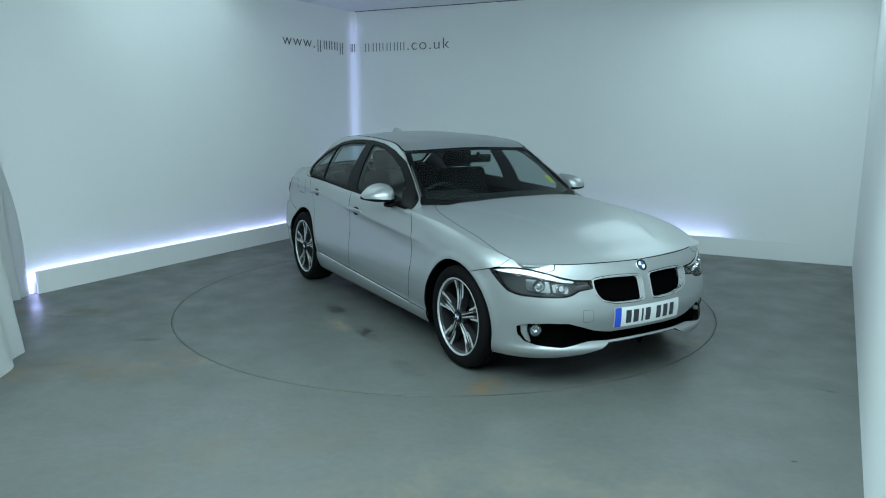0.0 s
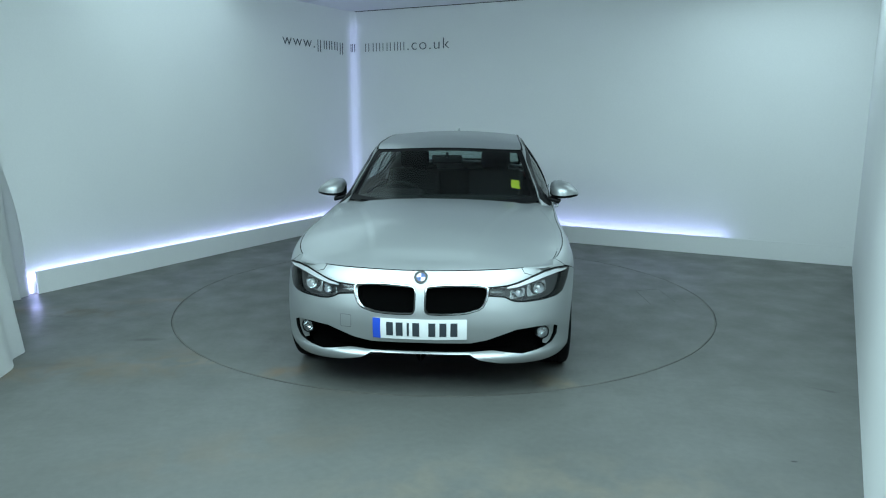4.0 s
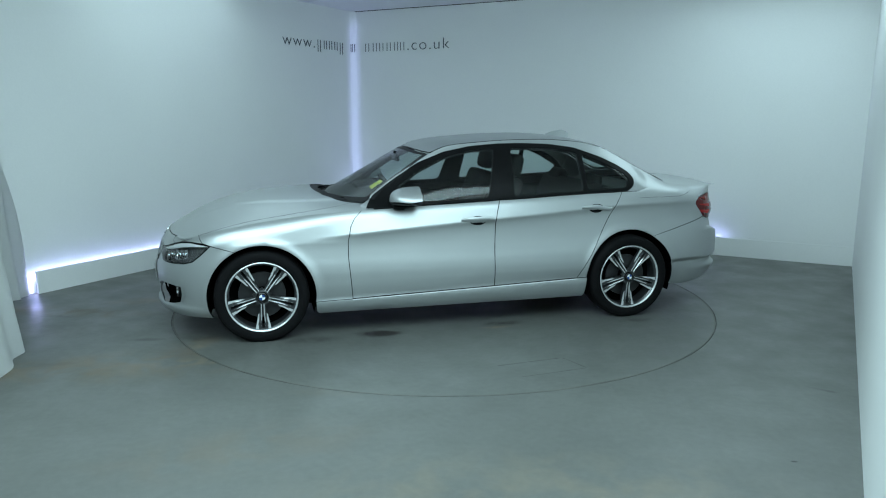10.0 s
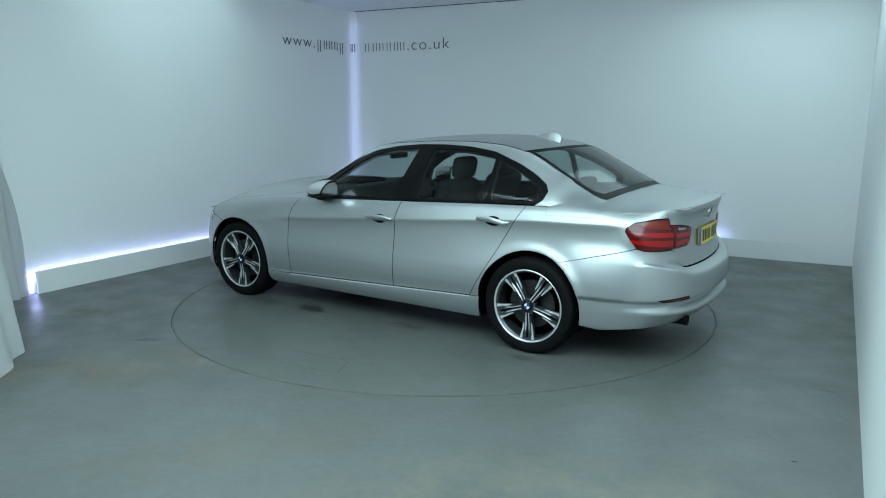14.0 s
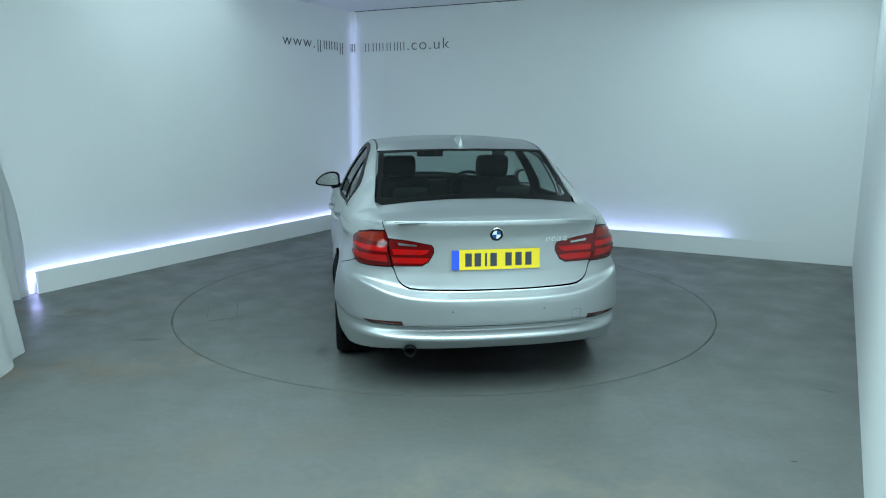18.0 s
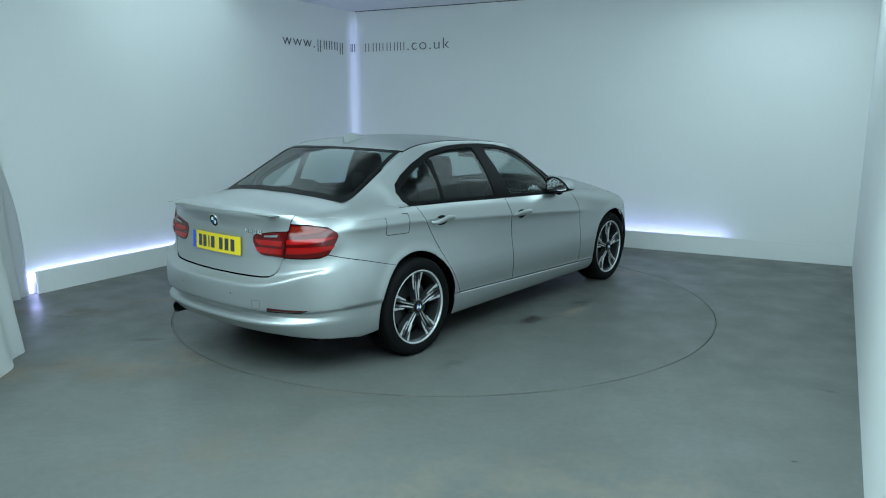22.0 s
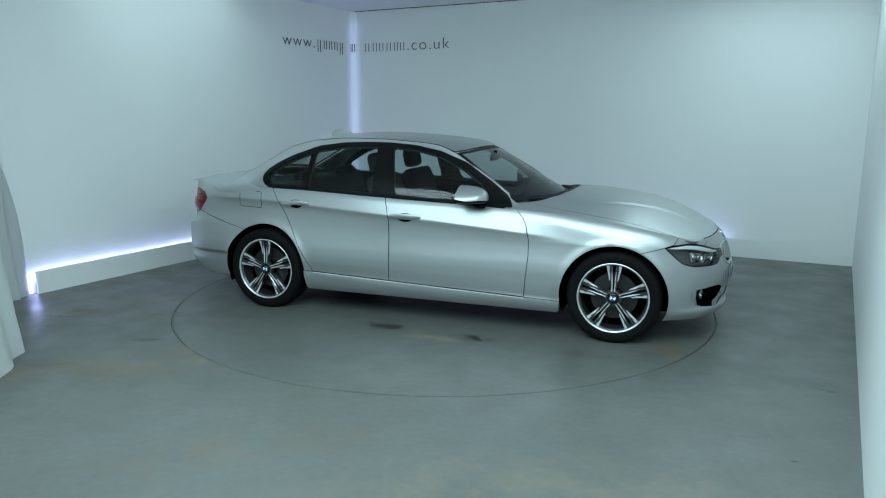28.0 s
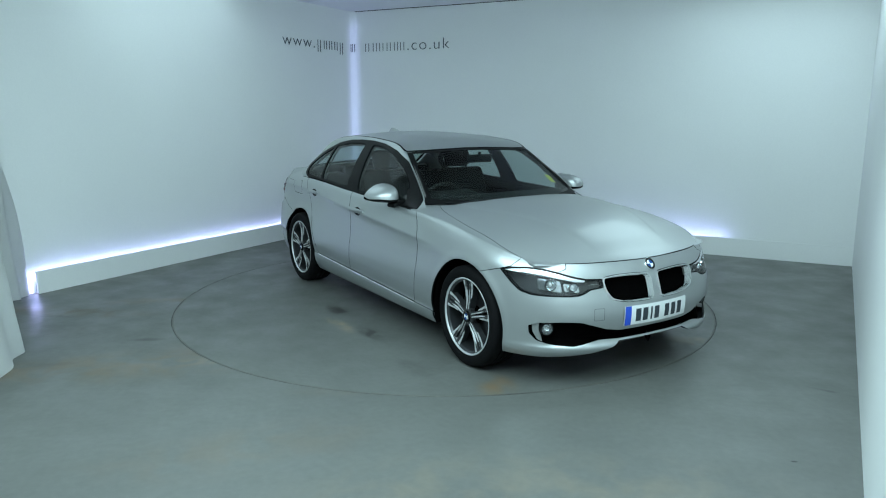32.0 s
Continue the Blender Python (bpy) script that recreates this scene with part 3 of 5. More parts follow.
def hood_point(x, y):
    x, y = np.asarray(x, float), np.asarray(y, float)
    z = deck(x, y, MID, 2.4)
    # two folds that run from the screen to the grille, the middle raised between them
    fold = 0.27 + 0.25 * smoothstep(2.05, 0.9, x)
    z = z - 0.007 * smoothstep(fold, fold + 0.055, np.abs(y)) * smoothstep(2.04, 1.75, x) * smoothstep(0.80, 0.60, np.abs(y))
    return np.stack([x, y, z], -1)


def hood(x, y):
    p, n = with_normals(hood_point, x, y)
    return p, n * np.where(n[:, 2:3] < 0, -1, 1)


def boot_point(x, y):
    x, y = np.asarray(x, float), np.asarray(y, float)
    return np.stack([x, y, deck(x, y, BOOT, 2.5)], -1)


def boot(x, y):
    p, n = with_normals(boot_point, x, y)
    return p, n * np.where(n[:, 2:3] < 0, -1, 1)


TOP = gentle([(1.06, 0.89), (0.95, 0.935), (0.754, 1.031), (0.658, 1.083), (0.467, 1.187), (0.277, 1.286), (0.135, 1.346), (0.03, 1.376), (-0.2, 1.404), (-0.5, 1.423), (-0.75, 1.427),
              (-1.0, 1.412), (-1.32, 1.348), (-1.6, 1.225), (-1.786, 1.135), (-1.90, 1.083), (-2.15, 0.97)])
SWEEP = gentle([(0.95, 0.61), (0.2, 0.21), (-0.1, 0.0), (-0.9, 0.0), (-1.3, -0.255), (-1.9, -0.476)])
CROWN = gentle([(0.95, -0.02), (0.2, 0.06), (-0.2, 0.10), (-0.9, 0.11), (-1.3, 0.05), (-1.9, 0.0)])
RAIL = gentle([(0.80, 0.738), (0.66, 0.718), (0.40, 0.655), (0.15, 0.600), (-0.2, 0.575), (-0.6, 0.570), (-1.0, 0.576), (-1.24, 0.590), (-1.74, 0.638),
               (-1.95, 0.662), (-2.1, 0.69)])


def top_point(x, y):
    x, y = np.asarray(x, float), np.asarray(y, float)
    return np.stack([x, y, TOP(x + SWEEP(x) * y * y) - CROWN(x) * y * y], -1)


def top(x, y):
    p, n = with_normals(top_point, x, y)
    return p, n * np.where(n[:, 2:3] < 0, -1, 1)


def flank_point(x, z):
    x, z = np.asarray(x, float), np.asarray(z, float)
    yb, zb = deck_half(x), deck_edge(x)
    yr = RAIL(x)
    zr = top_point(x, yr)[..., 2]
    v = np.clip((z - zb) / np.maximum(zr - zb, 0.02), -0.1, 1.0)
    y = yb + (yr - yb) * np.sign(v) * np.abs(v) ** (1.45 - 0.6 * smoothstep(0.15, 0.55, x))
    return np.stack([x, y, z], -1)


def flank(x, z):
    p, n = with_normals(flank_point, x, z)
    return p, n * np.where(n[:, 1:2] < 0, -1, 1)


def flank_top(x):
    return float(top_point(x, RAIL(x))[2])


def belt(x):
    return float(deck_edge(x))


# ------------------------------------------------------------ the car: its panels
car = new("car")
tagged(car, "silver metallic four-door saloon car with black window trim", "car")


def arch(axle, radius, a0, a1, n=22):
    """Points of a wheel arch in side coordinates."""
    return [(axle + radius * math.cos(radians(a0 + (a1 - a0) * k / n)), 0.325 + radius * math.sin(radians(a0 + (a1 - a0) * k / n)))
            for k in range(n + 1)]


def side_poly(points):
    return [(ax(x), z) for x, z in points]


# the rear quarter: one soft skin from the wing over the pillar's foot to the glass and the boot
Q_START, Q_END = ax(-1.50), ar(0.70)
Q_X = [-2.30, -2.19, -2.10, -1.95, -1.80, -1.66]
Q_Y = [0.570, 0.603, 0.616, 0.626, 0.630, 0.632]


def crest_at(a):
    return CREST(np.interp(a, ARC, _px))


def q_low(a):
    return 0.05 - 0.030 * smoothstep(ax(-1.85), ax(-2.05), np.asarray(a, float))


def quarter_point(a, v):
    a, v = np.asarray(a, float), np.asarray(v, float)
    a, v = np.broadcast_arrays(a, v)
    x = np.interp(a, ARC, _px)
    top_z = crest_at(a)
    p0 = wrap_point(a, top_z - q_low(a))
    t0 = wrap_point(a, top_z - q_low(a) + 0.004) - p0
    t0 = t0 / np.linalg.norm(t0, axis=-1)[..., None]
    x1 = p0[..., 0]
    y_glass = RAIL(x1)
    near = smoothstep(-1.84, -1.72, x1)
    y1 = near * y_glass + (1 - near) * np.minimum(np.interp(x1, Q_X, Q_Y), p0[..., 1] - 0.015)
    zt, zb = top_point(x1, y1)[..., 2], boot_point(x1, y1)[..., 2]
    d = zt - zb
    z1 = zb + 0.5 * (d + np.sqrt(d * d + 0.012 ** 2))
    p1 = np.stack([x1, y1, z1], -1)
    up = smoothstep(-1.95, -1.5, x1)
    t1 = np.stack([0 * x1, -(1 - 0.45 * up), 0.10 + 0.75 * up], -1)
    t1 = t1 / np.linalg.norm(t1, axis=-1)[..., None]
    reach = np.linalg.norm(p1 - p0, axis=-1)[..., None]
    b1, b2 = p0 + t0 * reach * 0.36, p1 - t1 * reach * 0.42
    w = v[..., None]
    soft = p0 * (1 - w) ** 3 + 3 * b1 * w * (1 - w) ** 2 + 3 * b2 * w * w * (1 - w) + p1 * w ** 3
    # at both ends it runs into the wing's crest, the pillar and the boot
    low = wrap_point(a, top_z - q_low(a) + q_low(a) * np.clip(v / 0.35, 0, 1))
    s = np.clip((v - 0.35) / 0.65, 0, 1)
    zf = deck_edge(x) + s * (z1 - deck_edge(x))
    pillar = flank_point(low[..., 0], zf)
    ys = low[..., 1] + (y1 - low[..., 1]) * s
    lid = boot_point(low[..., 0], ys)
    high = np.where((x > -1.72)[..., None], pillar, lid)
    hard = np.where((v < 0.35)[..., None], low, high)
    k = (smoothstep(-1.50, -1.64, x) * smoothstep(Q_END, Q_END - 0.12, a))[..., None]
    return hard * (1 - k) + soft * k


def quarter(a, v):
    p, n = with_normals(quarter_point, a, v)
    return p, n * np.where(n[:, 2:3] < 0, -1, 1)


ARCH_R = 0.372
DOOR_FRONT = [(0.690, 0.912), (0.745, 0.86), (0.775, 0.80), (0.797, 0.70), (0.799, 0.58), (0.785, 0.42), (0.773, 0.283)]
DOOR_MID = [(-0.338, 0.957), (-0.310, 0.87), (-0.296, 0.80), (-0.289, 0.57), (-0.291, 0.318)]
DOOR_REAR = [(-1.350, 0.993), (-1.236, 0.82), (-1.118, 0.609), (-1.06, 0.51), (-0.958, 0.342)]


def upto(x0, x1, n=12):
    return [(x0 + (x1 - x0) * k / n, belt(x0 + (x1 - x0) * k / n)) for k in range(n + 1)]


SILL_TOP = [(1.035, 0.275), (0.773, 0.281), (-0.291, 0.316), (-0.958, 0.340), (-1.04, 0.345)]
doors, wings = {}, {}
CREASE = [[(ax(x), float(CHAR(x)) + d) for x in np.linspace(1.05, -2.1, 90)] for d in (0.0, -0.012, 0.012)]
for side in (1, -1):
    # front wing
    arc = arch(AXLE_F, ARCH_R, 62.8, 188)
    wing = ([(x, float(CREST(x))) for x in np.linspace(0.690, 1.85, 25)] + [(1.80, 0.718), (1.738, 0.700)] + arc + [(1.035, 0.275), (0.773, 0.281)] + DOOR_FRONT[::-1][1:-1])
    crown = [[(ax(x), belt(x) - d) for x in np.linspace(0.69, 1.85, 60)] for d in (0.010, 0.022, 0.038, 0.06, 0.085)]
    wings[side] = panel("front_wing", side_poly(wing), wrap, M_PAINT, car, side=side, step=0.022, gap=0.0022, lines=CREASE + crown)
    # doors
    front = DOOR_FRONT + DOOR_MID[::-1] + upto(-0.338, 0.690, 16)[1:-1]
    doors[side, 0] = panel("front_door", side_poly(front), wrap, M_PAINT, car, side=side, step=0.024, gap=0.0030, lines=CREASE)
    rear = DOOR_MID + DOOR_REAR[::-1] + upto(-1.350, -0.338, 16)[1:-1]
    doors[side, 1] = panel("rear_door", side_poly(rear), wrap, M_PAINT, car, side=side, step=0.024, gap=0.0030, lines=CREASE)
    # rear wing
    arc = arch(AXLE_R, ARCH_R, 4, 122, 28)
    wing = (side_poly(DOOR_REAR + [(-1.03, 0.3445)] + arc + [(-1.85, 0.706), (-2.03, 0.748), (-2.112, 0.772), (-2.053, 0.848), (-2.036, 0.875), (-2.043, 0.896), (-2.095, 0.928)])
            + [(ar(0.753), 0.949), (ar(0.664), 0.956), (ar(0.674), 0.982), (ar(0.6925), float(CREST(-2.25))), (Q_END, float(crest_at(Q_END)))]
            + [(a, crest_at(a) - q_low(a)) for a in np.linspace(Q_END, Q_START, 26)] + side_poly(upto(-1.50, -1.350, 4)))
    flap = rounded([(ax(-1.444), 0.826), (ax(-1.656), 0.834), (ax(-1.656), 0.960), (ax(-1.444), 0.955)], 0.02)
    panel("rear_wing", wing, wrap, M_PAINT, car, side=side, step=0.024, lines=CREASE, holes=[flap] if side < 0 else [], gap=0.0018)
    wing_top_poly = [(a, 0.0) for a in np.linspace(Q_START, Q_END, 40)] + [(a, 1.0) for a in np.linspace(Q_END, Q_START, 40)]
    panel("rear_quarter", wing_top_poly, quarter, M_PAINT, car, side=side, step=0.03, gap=-0.0006, depth=0.004, dark_rim=False)
    if side < 0:
        panel("fuel_flap", flap, wrap, M_PAINT, car, side=side, step=0.024, lines=CREASE, gap=0.0026, label="square silver fuel flap")
        panel("flap_recess", shrunk(flap, -0.01), wrap, M_BLACK, car, side=side, lift=-0.014, depth=0, gap=0)
    # sill
    sill = SILL_TOP + [(-1.03, 0.20), (-1.02, 0.185), (1.01, 0.178), (1.03, 0.20)]
    panel("sill", side_poly(sill), wrap, M_PAINT, car, side=side, gap=0.0022)
    # thin bright strip that paints in the highlight on the sill's upper edge
    strip = [(x, z - 0.003) for x, z in SILL_TOP[1:-1]] + [(x, z - 0.009) for x, z in SILL_TOP[1:-1][::-1]]
    panel("sill_highlight", side_poly(strip), wrap, M_SATIN, car, side=side, gap=0, lift=0.003, depth=0.003, step=0.05, label="bright strip put in for the highlight along the sill")

# nose: half outlines in (way along the outline, height), mirrored
HEAD = [(af(0.385), 0.646), (af(0.384), 0.600), (af(0.475), 0.591), (af(0.508), 0.573), (af(0.545), 0.562), (af(0.59), 0.559), (af(0.69), 0.561), (af(0.775), 0.567),
        (ax(1.866), 0.586), (ax(1.815), 0.628), (ax(1.768), 0.671), (ax(1.738), 0.699), (ax(1.80), 0.712), (ax(1.895), 0.721), (af(0.735), 0.714), (af(0.66), 0.695),
        (af(0.555), 0.665), (af(0.495), 0.653)]
TIP = 12
SURROUND = rounded([(af(0.026), 0.656), (af(0.168), 0.664), (af(0.281), 0.664), (af(0.388), 0.655), (af(0.386), 0.600), (af(0.350), 0.532), (af(0.250), 0.506), (af(0.126), 0.502), (af(0.026), 0.506)], 0.034)
KIDNEY = shrunk(SURROUND, 0.008)
INTAKE = [(af(0.001), 0.341), (af(0.06), 0.340), (af(0.281), 0.337), (af(0.377), 0.354), (af(0.465), 0.384), (af(0.536), 0.407), (af(0.639), 0.412), (af(0.745), 0.404), (af(0.782), 0.385),
          (af(0.779), 0.340), (af(0.752), 0.300), (af(0.700), 0.281), (af(0.666), 0.275), (af(0.572), 0.267), (af(0.509), 0.275), (af(0.412), 0.293), (af(0.38), 0.293), (af(0.284), 0.288), (af(0.06), 0.292), (af(0.001), 0.292)]
FIN = [(af(0.744), 0.408), (af(0.771), 0.398), (af(0.768), 0.345), (af(0.750), 0.304), (af(0.728), 0.290), (af(0.744), 0.345)]


def crest_front(y0, y1, n):
    return [(af(y0 + (y1 - y0) * k / n), float(CREST(np.interp(af(y0 + (y1 - y0) * k / n), ARC, _px)))) for k in range(n + 1)]


P_SHUT = float(np.interp(np.interp(-1.978, -_crest[:, 0], np.linspace(0.001, A_END - 0.001, 900)), ARC, _py))
arc = arch(AXLE_F, ARCH_R, -22, 62.8)
BUMPER_F = (crest_front(0.0, P_SHUT, 14) + [(af(P_SHUT) + 0.006, 0.7105)] + [HEAD[15], HEAD[16], HEAD[17]] + HEAD[:TIP] + side_poly(arc[::-1])
            + [(ax(1.79), 0.188), (af(0.72), 0.190), (af(0.58), 0.200), (af(0.45), 0.214), (af(0.33), 0.243), (af(0.28), 0.272), (af(0.001), 0.276)])
LAMP_IN = [(ar(0.643), 0.911), (ar(0.524), 0.901), (ar(0.378), 0.876), (ar(0.366), 0.858), (ar(0.366), 0.828), (ar(0.398), 0.778), (ar(0.439), 0.757), (ar(0.612), 0.755)]
LAMP_OUT = [(ar(0.662), 0.953), (ar(0.753), 0.946), (ax(-2.095), 0.927), (ax(-2.043), 0.896), (ax(-2.036), 0.875), (ax(-2.053), 0.848), (ax(-2.112), 0.772), (ar(0.793), 0.757), (ar(0.744), 0.753), (ar(0.618), 0.755), (ar(0.649), 0.913)]
LID_LOW = [(ar(0.612), 0.752), (ar(0.602), 0.735), (ar(0.590), 0.703), (ar(0.572), 0.675), (ar(0.548), 0.655), (ar(0.508), 0.639), (ar(0.45), 0.633), (ar(0.36), 0.630), (ar(0.2), 0.627), (ar(0.0), 0.626)]
arc_r = arch(AXLE_R, ARCH_R, 122, 192)
REFL = [(ar(0.744), 0.453), (ar(0.704), 0.430), (ar(0.530), 0.440), (ar(0.536), 0.464), (ar(0.64), 0.460)]


def crest_rear(y0, y1, n):
    return [(ar(y0 + (y1 - y0) * k / n), float(CREST(np.interp(ar(y0 + (y1 - y0) * k / n), ARC, _px)))) for k in range(n + 1)]


LID = crest_rear(0.0, 0.69, 12) + [(ar(0.672), 0.982), (ar(0.660), 0.953)] + LAMP_IN[:] + LID_LOW[1:]
BUMPER_R = ([(a, z - 0.007) for a, z in LID_LOW[::-1][:-2]] + [(ar(0.606), 0.733)] + [(ar(0.620), 0.751), (ar(0.744), 0.750), (ar(0.793), 0.754), (ax(-2.112), 0.769), (ax(-2.03), 0.746), (ax(-1.85), 0.704)] + side_poly(arc_r)
            + [(ax(-1.9), 0.230), (ax(-2.0), 0.246), (ar(0.76), 0.267), (ar(0.58), 0.286), (ar(0.40), 0.292), (ar(0.0), 0.297)])



def full(surface):
    """A surface over both halves of the car: negative ways along the outline lie on its right."""
    def f(a, z):
        p, n = surface(np.abs(a), z)
        sgn = np.where(np.asarray(a) < 0, -1.0, 1.0)
        p, n = p.copy(), n.copy()
        p[:, 1] *= sgn
        n[:, 1] *= sgn
        return p, n
    return f


def both(half):
    """A half outline that starts and ends on the middle line, made whole."""
    h = [(max(a, 0.0), z) for a, z in half]
    return h + [(-a, z) for a, z in h[::-1] if a > 1e-3]


def tail_wrap(b, z):
    """As wrap, with the way counted from the tail's middle."""
    return wrap(A_END - np.abs(b), z)


def from_tail(poly):
    return [(A_END - a, z) for a, z in poly]


def flip_poly(poly):
    return [(-a, z) for a, z in poly]


front_full = full(wrap)
rear_full = full(tail_wrap)
panel("front_bumper", both(BUMPER_F), front_full, M_PAINT, car,
      holes=[SURROUND, flip_poly(SURROUND), both(INTAKE)], step=0.022, gap=0.0018)


def level_lines(levels, reach):
    return [[(-reach, z), (reach, z)] for z in levels]


CREST_LINES = [[(sg * (A_END - ar(y)), float(CREST(np.interp(ar(y), ARC, _px))) - d) for y in np.linspace(0.0, 0.69, 40)] for d in (0.004, 0.010, 0.02, 0.035) for sg in (1, -1)]
boot_lid = panel("boot_lid", both(from_tail(LID)), rear_full, M_PAINT, car, step=0.022, gap=0.0018, dark_rim=False, lines=level_lines((0.66, 0.68), 0.6) + CREST_LINES)


def ledge_lines(levels):
    """Lines along the bumper's ledge, which rises towards the corners."""
    out = []
    for z in levels:
        for sg in (1, -1):
            out.append([(sg * (A_END - ar(y)), z + 0.085 * min(y / 0.75, 1.1) ** 4) for y in np.linspace(0.0, 0.80, 60)])
    return out


LEDGE = (0.570, 0.580, 0.585, 0.590, 0.594, 0.598, 0.603, 0.608, 0.613, 0.618, 0.63)
panel("rear_bumper", both(from_tail(BUMPER_R)), rear_full, M_PAINT, car, holes=[from_tail(REFL), flip_poly(from_tail(REFL))], step=0.022, gap=0.0008,
      lines=level_lines((0.32, 0.335, 0.346, 0.352, 0.357, 0.362, 0.366, 0.380, 0.394, 0.398, 0.402, 0.410, 0.419, 0.424, 0.428, 0.432, 0.436, 0.440, 0.444, 0.450), 1.0) + ledge_lines(LEDGE))

# bonnet, boot top, roof and the glass between


def half_deck(x0, x1, n, inset=0.0005):
    return [(x0 + (x1 - x0) * k / n, float(deck_half(x0 + (x1 - x0) * k / n)) - inset) for k in range(n + 1)]


def across(half):
    """Both halves of an outline in (x, y) that starts and ends on the middle line."""
    return half + [(x, -y) for x, y in half[::-1] if y > 1e-4]


def nose_edge(y1, n=14):
    return [(float(np.interp(y1 * k / n, _crest[:450, 1], _crest[:450, 0])) - 0.002, y1 * k / n) for k in range(n + 1)]


SHUT = [(1.972, float(deck_half(1.972)) - 0.001), (1.93, 0.706), (1.87, 0.738), (1.76, 0.765), (1.55, 0.781), (1.32, 0.772), (1.10, 0.745), (0.93, 0.715), (0.84, 0.690), (0.775, 0.664), (0.735, 0.648)]
SHUT = [(float(x), float(natural([-p[0] for p in SHUT], [p[1] for p in SHUT])(-x))) for x in np.linspace(1.972, 0.735, 40)]
BONNET = across(nose_edge(float(deck_half(1.980)) - 0.004, 20) + SHUT + [(0.80, 0.60), (0.86, 0.54), (0.935, 0.42), (0.985, 0.22), (1.0, 0.0)])
FOLDS = [[(x, sg * (0.27 + d + 0.25 * float(smoothstep(2.05, 0.9, x)))) for x in np.linspace(2.0, 1.02, 40)] for d in (-0.02, 0.0, 0.012, 0.028, 0.043, 0.055, 0.075) for sg in (1, -1)]
bonnet = panel("bonnet", BONNET, hood, M_PAINT, car, step=0.022, gap=0.0022, lines=FOLDS)
NOSE_SIDE = ([(a, float(CREST(np.interp(a, ARC, _px)))) for a in np.linspace(af(P_SHUT) + 0.004, ax(1.85), 20)]
             + [(ax(1.80), 0.7155), HEAD[13], HEAD[14], HEAD[15], (af(P_SHUT) + 0.007, 0.7112)])
for side in (1, -1):
    panel("wing_edge", NOSE_SIDE, wrap, M_PAINT, wings[side], side=side, step=0.02, gap=0.0012)
    # the wing's upper side, between the bonnet and the crest
    ledge = SHUT + [(0.70, 0.66), (0.64, 0.70)] + [(x, float(deck_half(x)) - 0.0006) for x in np.linspace(0.60, 1.965, 50)]
    panel("wing_top", ledge, hood, M_PAINT, wings[side], side=side, step=0.022, gap=0.0010, depth=0.010, dark_rim=False)
tail_n = len(_crest)


def tail_edge(y1, n=14):
    xs = _crest[tail_n - 200:, 0][::-1]
    ys = _crest[tail_n - 200:, 1][::-1]
    return [(float(np.interp(y1 * k / n, ys, xs)) + 0.001, y1 * k / n) for k in range(n + 1)]


Q_TAIL = float(wrap_point(np.array([Q_END]), np.array([0.95]))[0, 0]) + 0.02
BOOT_TOP = across(tail_edge(0.595) + [(-2.19, 0.603), (-2.10, 0.616), (-1.95, 0.626), (-1.80, 0.630), (-1.68, 0.632), (-1.72, 0.58), (-1.78, 0.45), (-1.83, 0.25), (-1.84, 0.0)])
panel("boot_top", BOOT_TOP, boot, M_PAINT, boot_lid, step=0.026, gap=0.0008, dark_rim=False)
for side in (1, -1):
    SHOULDER = [(-2.33, 0.56)] + half_deck(-2.33, Q_TAIL - 0.02, 4, 0.002) + [(Q_TAIL - 0.02, 0.57)]
    panel("rear_shoulder", SHOULDER, boot, M_PAINT, car, side=side, depth=0.003, lift=-0.004, dark_rim=False)

SCREEN = across([(0.95, 0.0), (0.925, 0.20), (0.855, 0.40), (0.755, 0.57), (0.675, 0.696), (0.655, 0.709), (0.40, 0.649), (0.155, 0.588), (0.19, 0.42), (0.212, 0.22), (0.218, 0.0)])
panel("windscreen", SCREEN, top, M_SCREEN, car, step=0.04, depth=0.004)
REAR_GLASS = across([(-1.315, 0.0), (-1.30, 0.25), (-1.262, 0.45), (-1.232, 0.572), (-1.50, 0.602), (-1.74, 0.624), (-1.79, 0.624), (-1.825, 0.600), (-1.855, 0.50), (-1.885, 0.30), (-1.90, 0.0)])
panel("rear_window", REAR_GLASS, top, M_REARGLASS, car, step=0.04, depth=0.004)
ROOF = across([(0.205, 0.0), (0.198, 0.22), (0.175, 0.42), (0.140, 0.575)] + [(x, float(RAIL(x)) - 0.006) for x in np.linspace(0.08, -1.16, 24)]
              + [(-1.215, 0.582), (-1.25, 0.45), (-1.288, 0.25), (-1.303, 0.0)])
panel("roof", ROOF, top, M_PAINT, car, step=0.035)

# side of the cabin
DLO_LOW = [(0.660, 0.917), (0.26, 0.936), (-0.34, 0.959), (-0.99, 0.986), (-1.385, 0.998)]
DLO_TOP = [(-1.455, 1.03), (-1.474, 1.085), (-1.444, 1.134), (-1.356, 1.192), (-1.225, 1.255), (-1.008, 1.330), (-0.794, 1.359), (-0.582, 1.367),
           (-0.371, 1.364), (-0.161, 1.347), (0.049, 1.308), (0.260, 1.225), (0.472, 1.096), (0.60, 1.006)]
DLO = rounded(DLO_LOW + DLO_TOP, 0.02, 3)
FRONT_GLASS = rounded([(0.50, 0.948), (-0.255, 0.975), (-0.355, 1.330), (-0.16, 1.318), (0.049, 1.270), (0.25, 1.178), (0.40, 1.075)], 0.03)
REAR_GLASS_S = rounded([(-0.455, 0.985), (-1.030, 1.006), (-1.026, 1.293), (-0.80, 1.327), (-0.485, 1.335)], 0.03)
QUARTER = rounded([(-1.062, 1.006), (-1.385, 1.020), (-1.428, 1.085), (-1.40, 1.122), (-1.23, 1.212), (-1.060, 1.280)], 0.025)
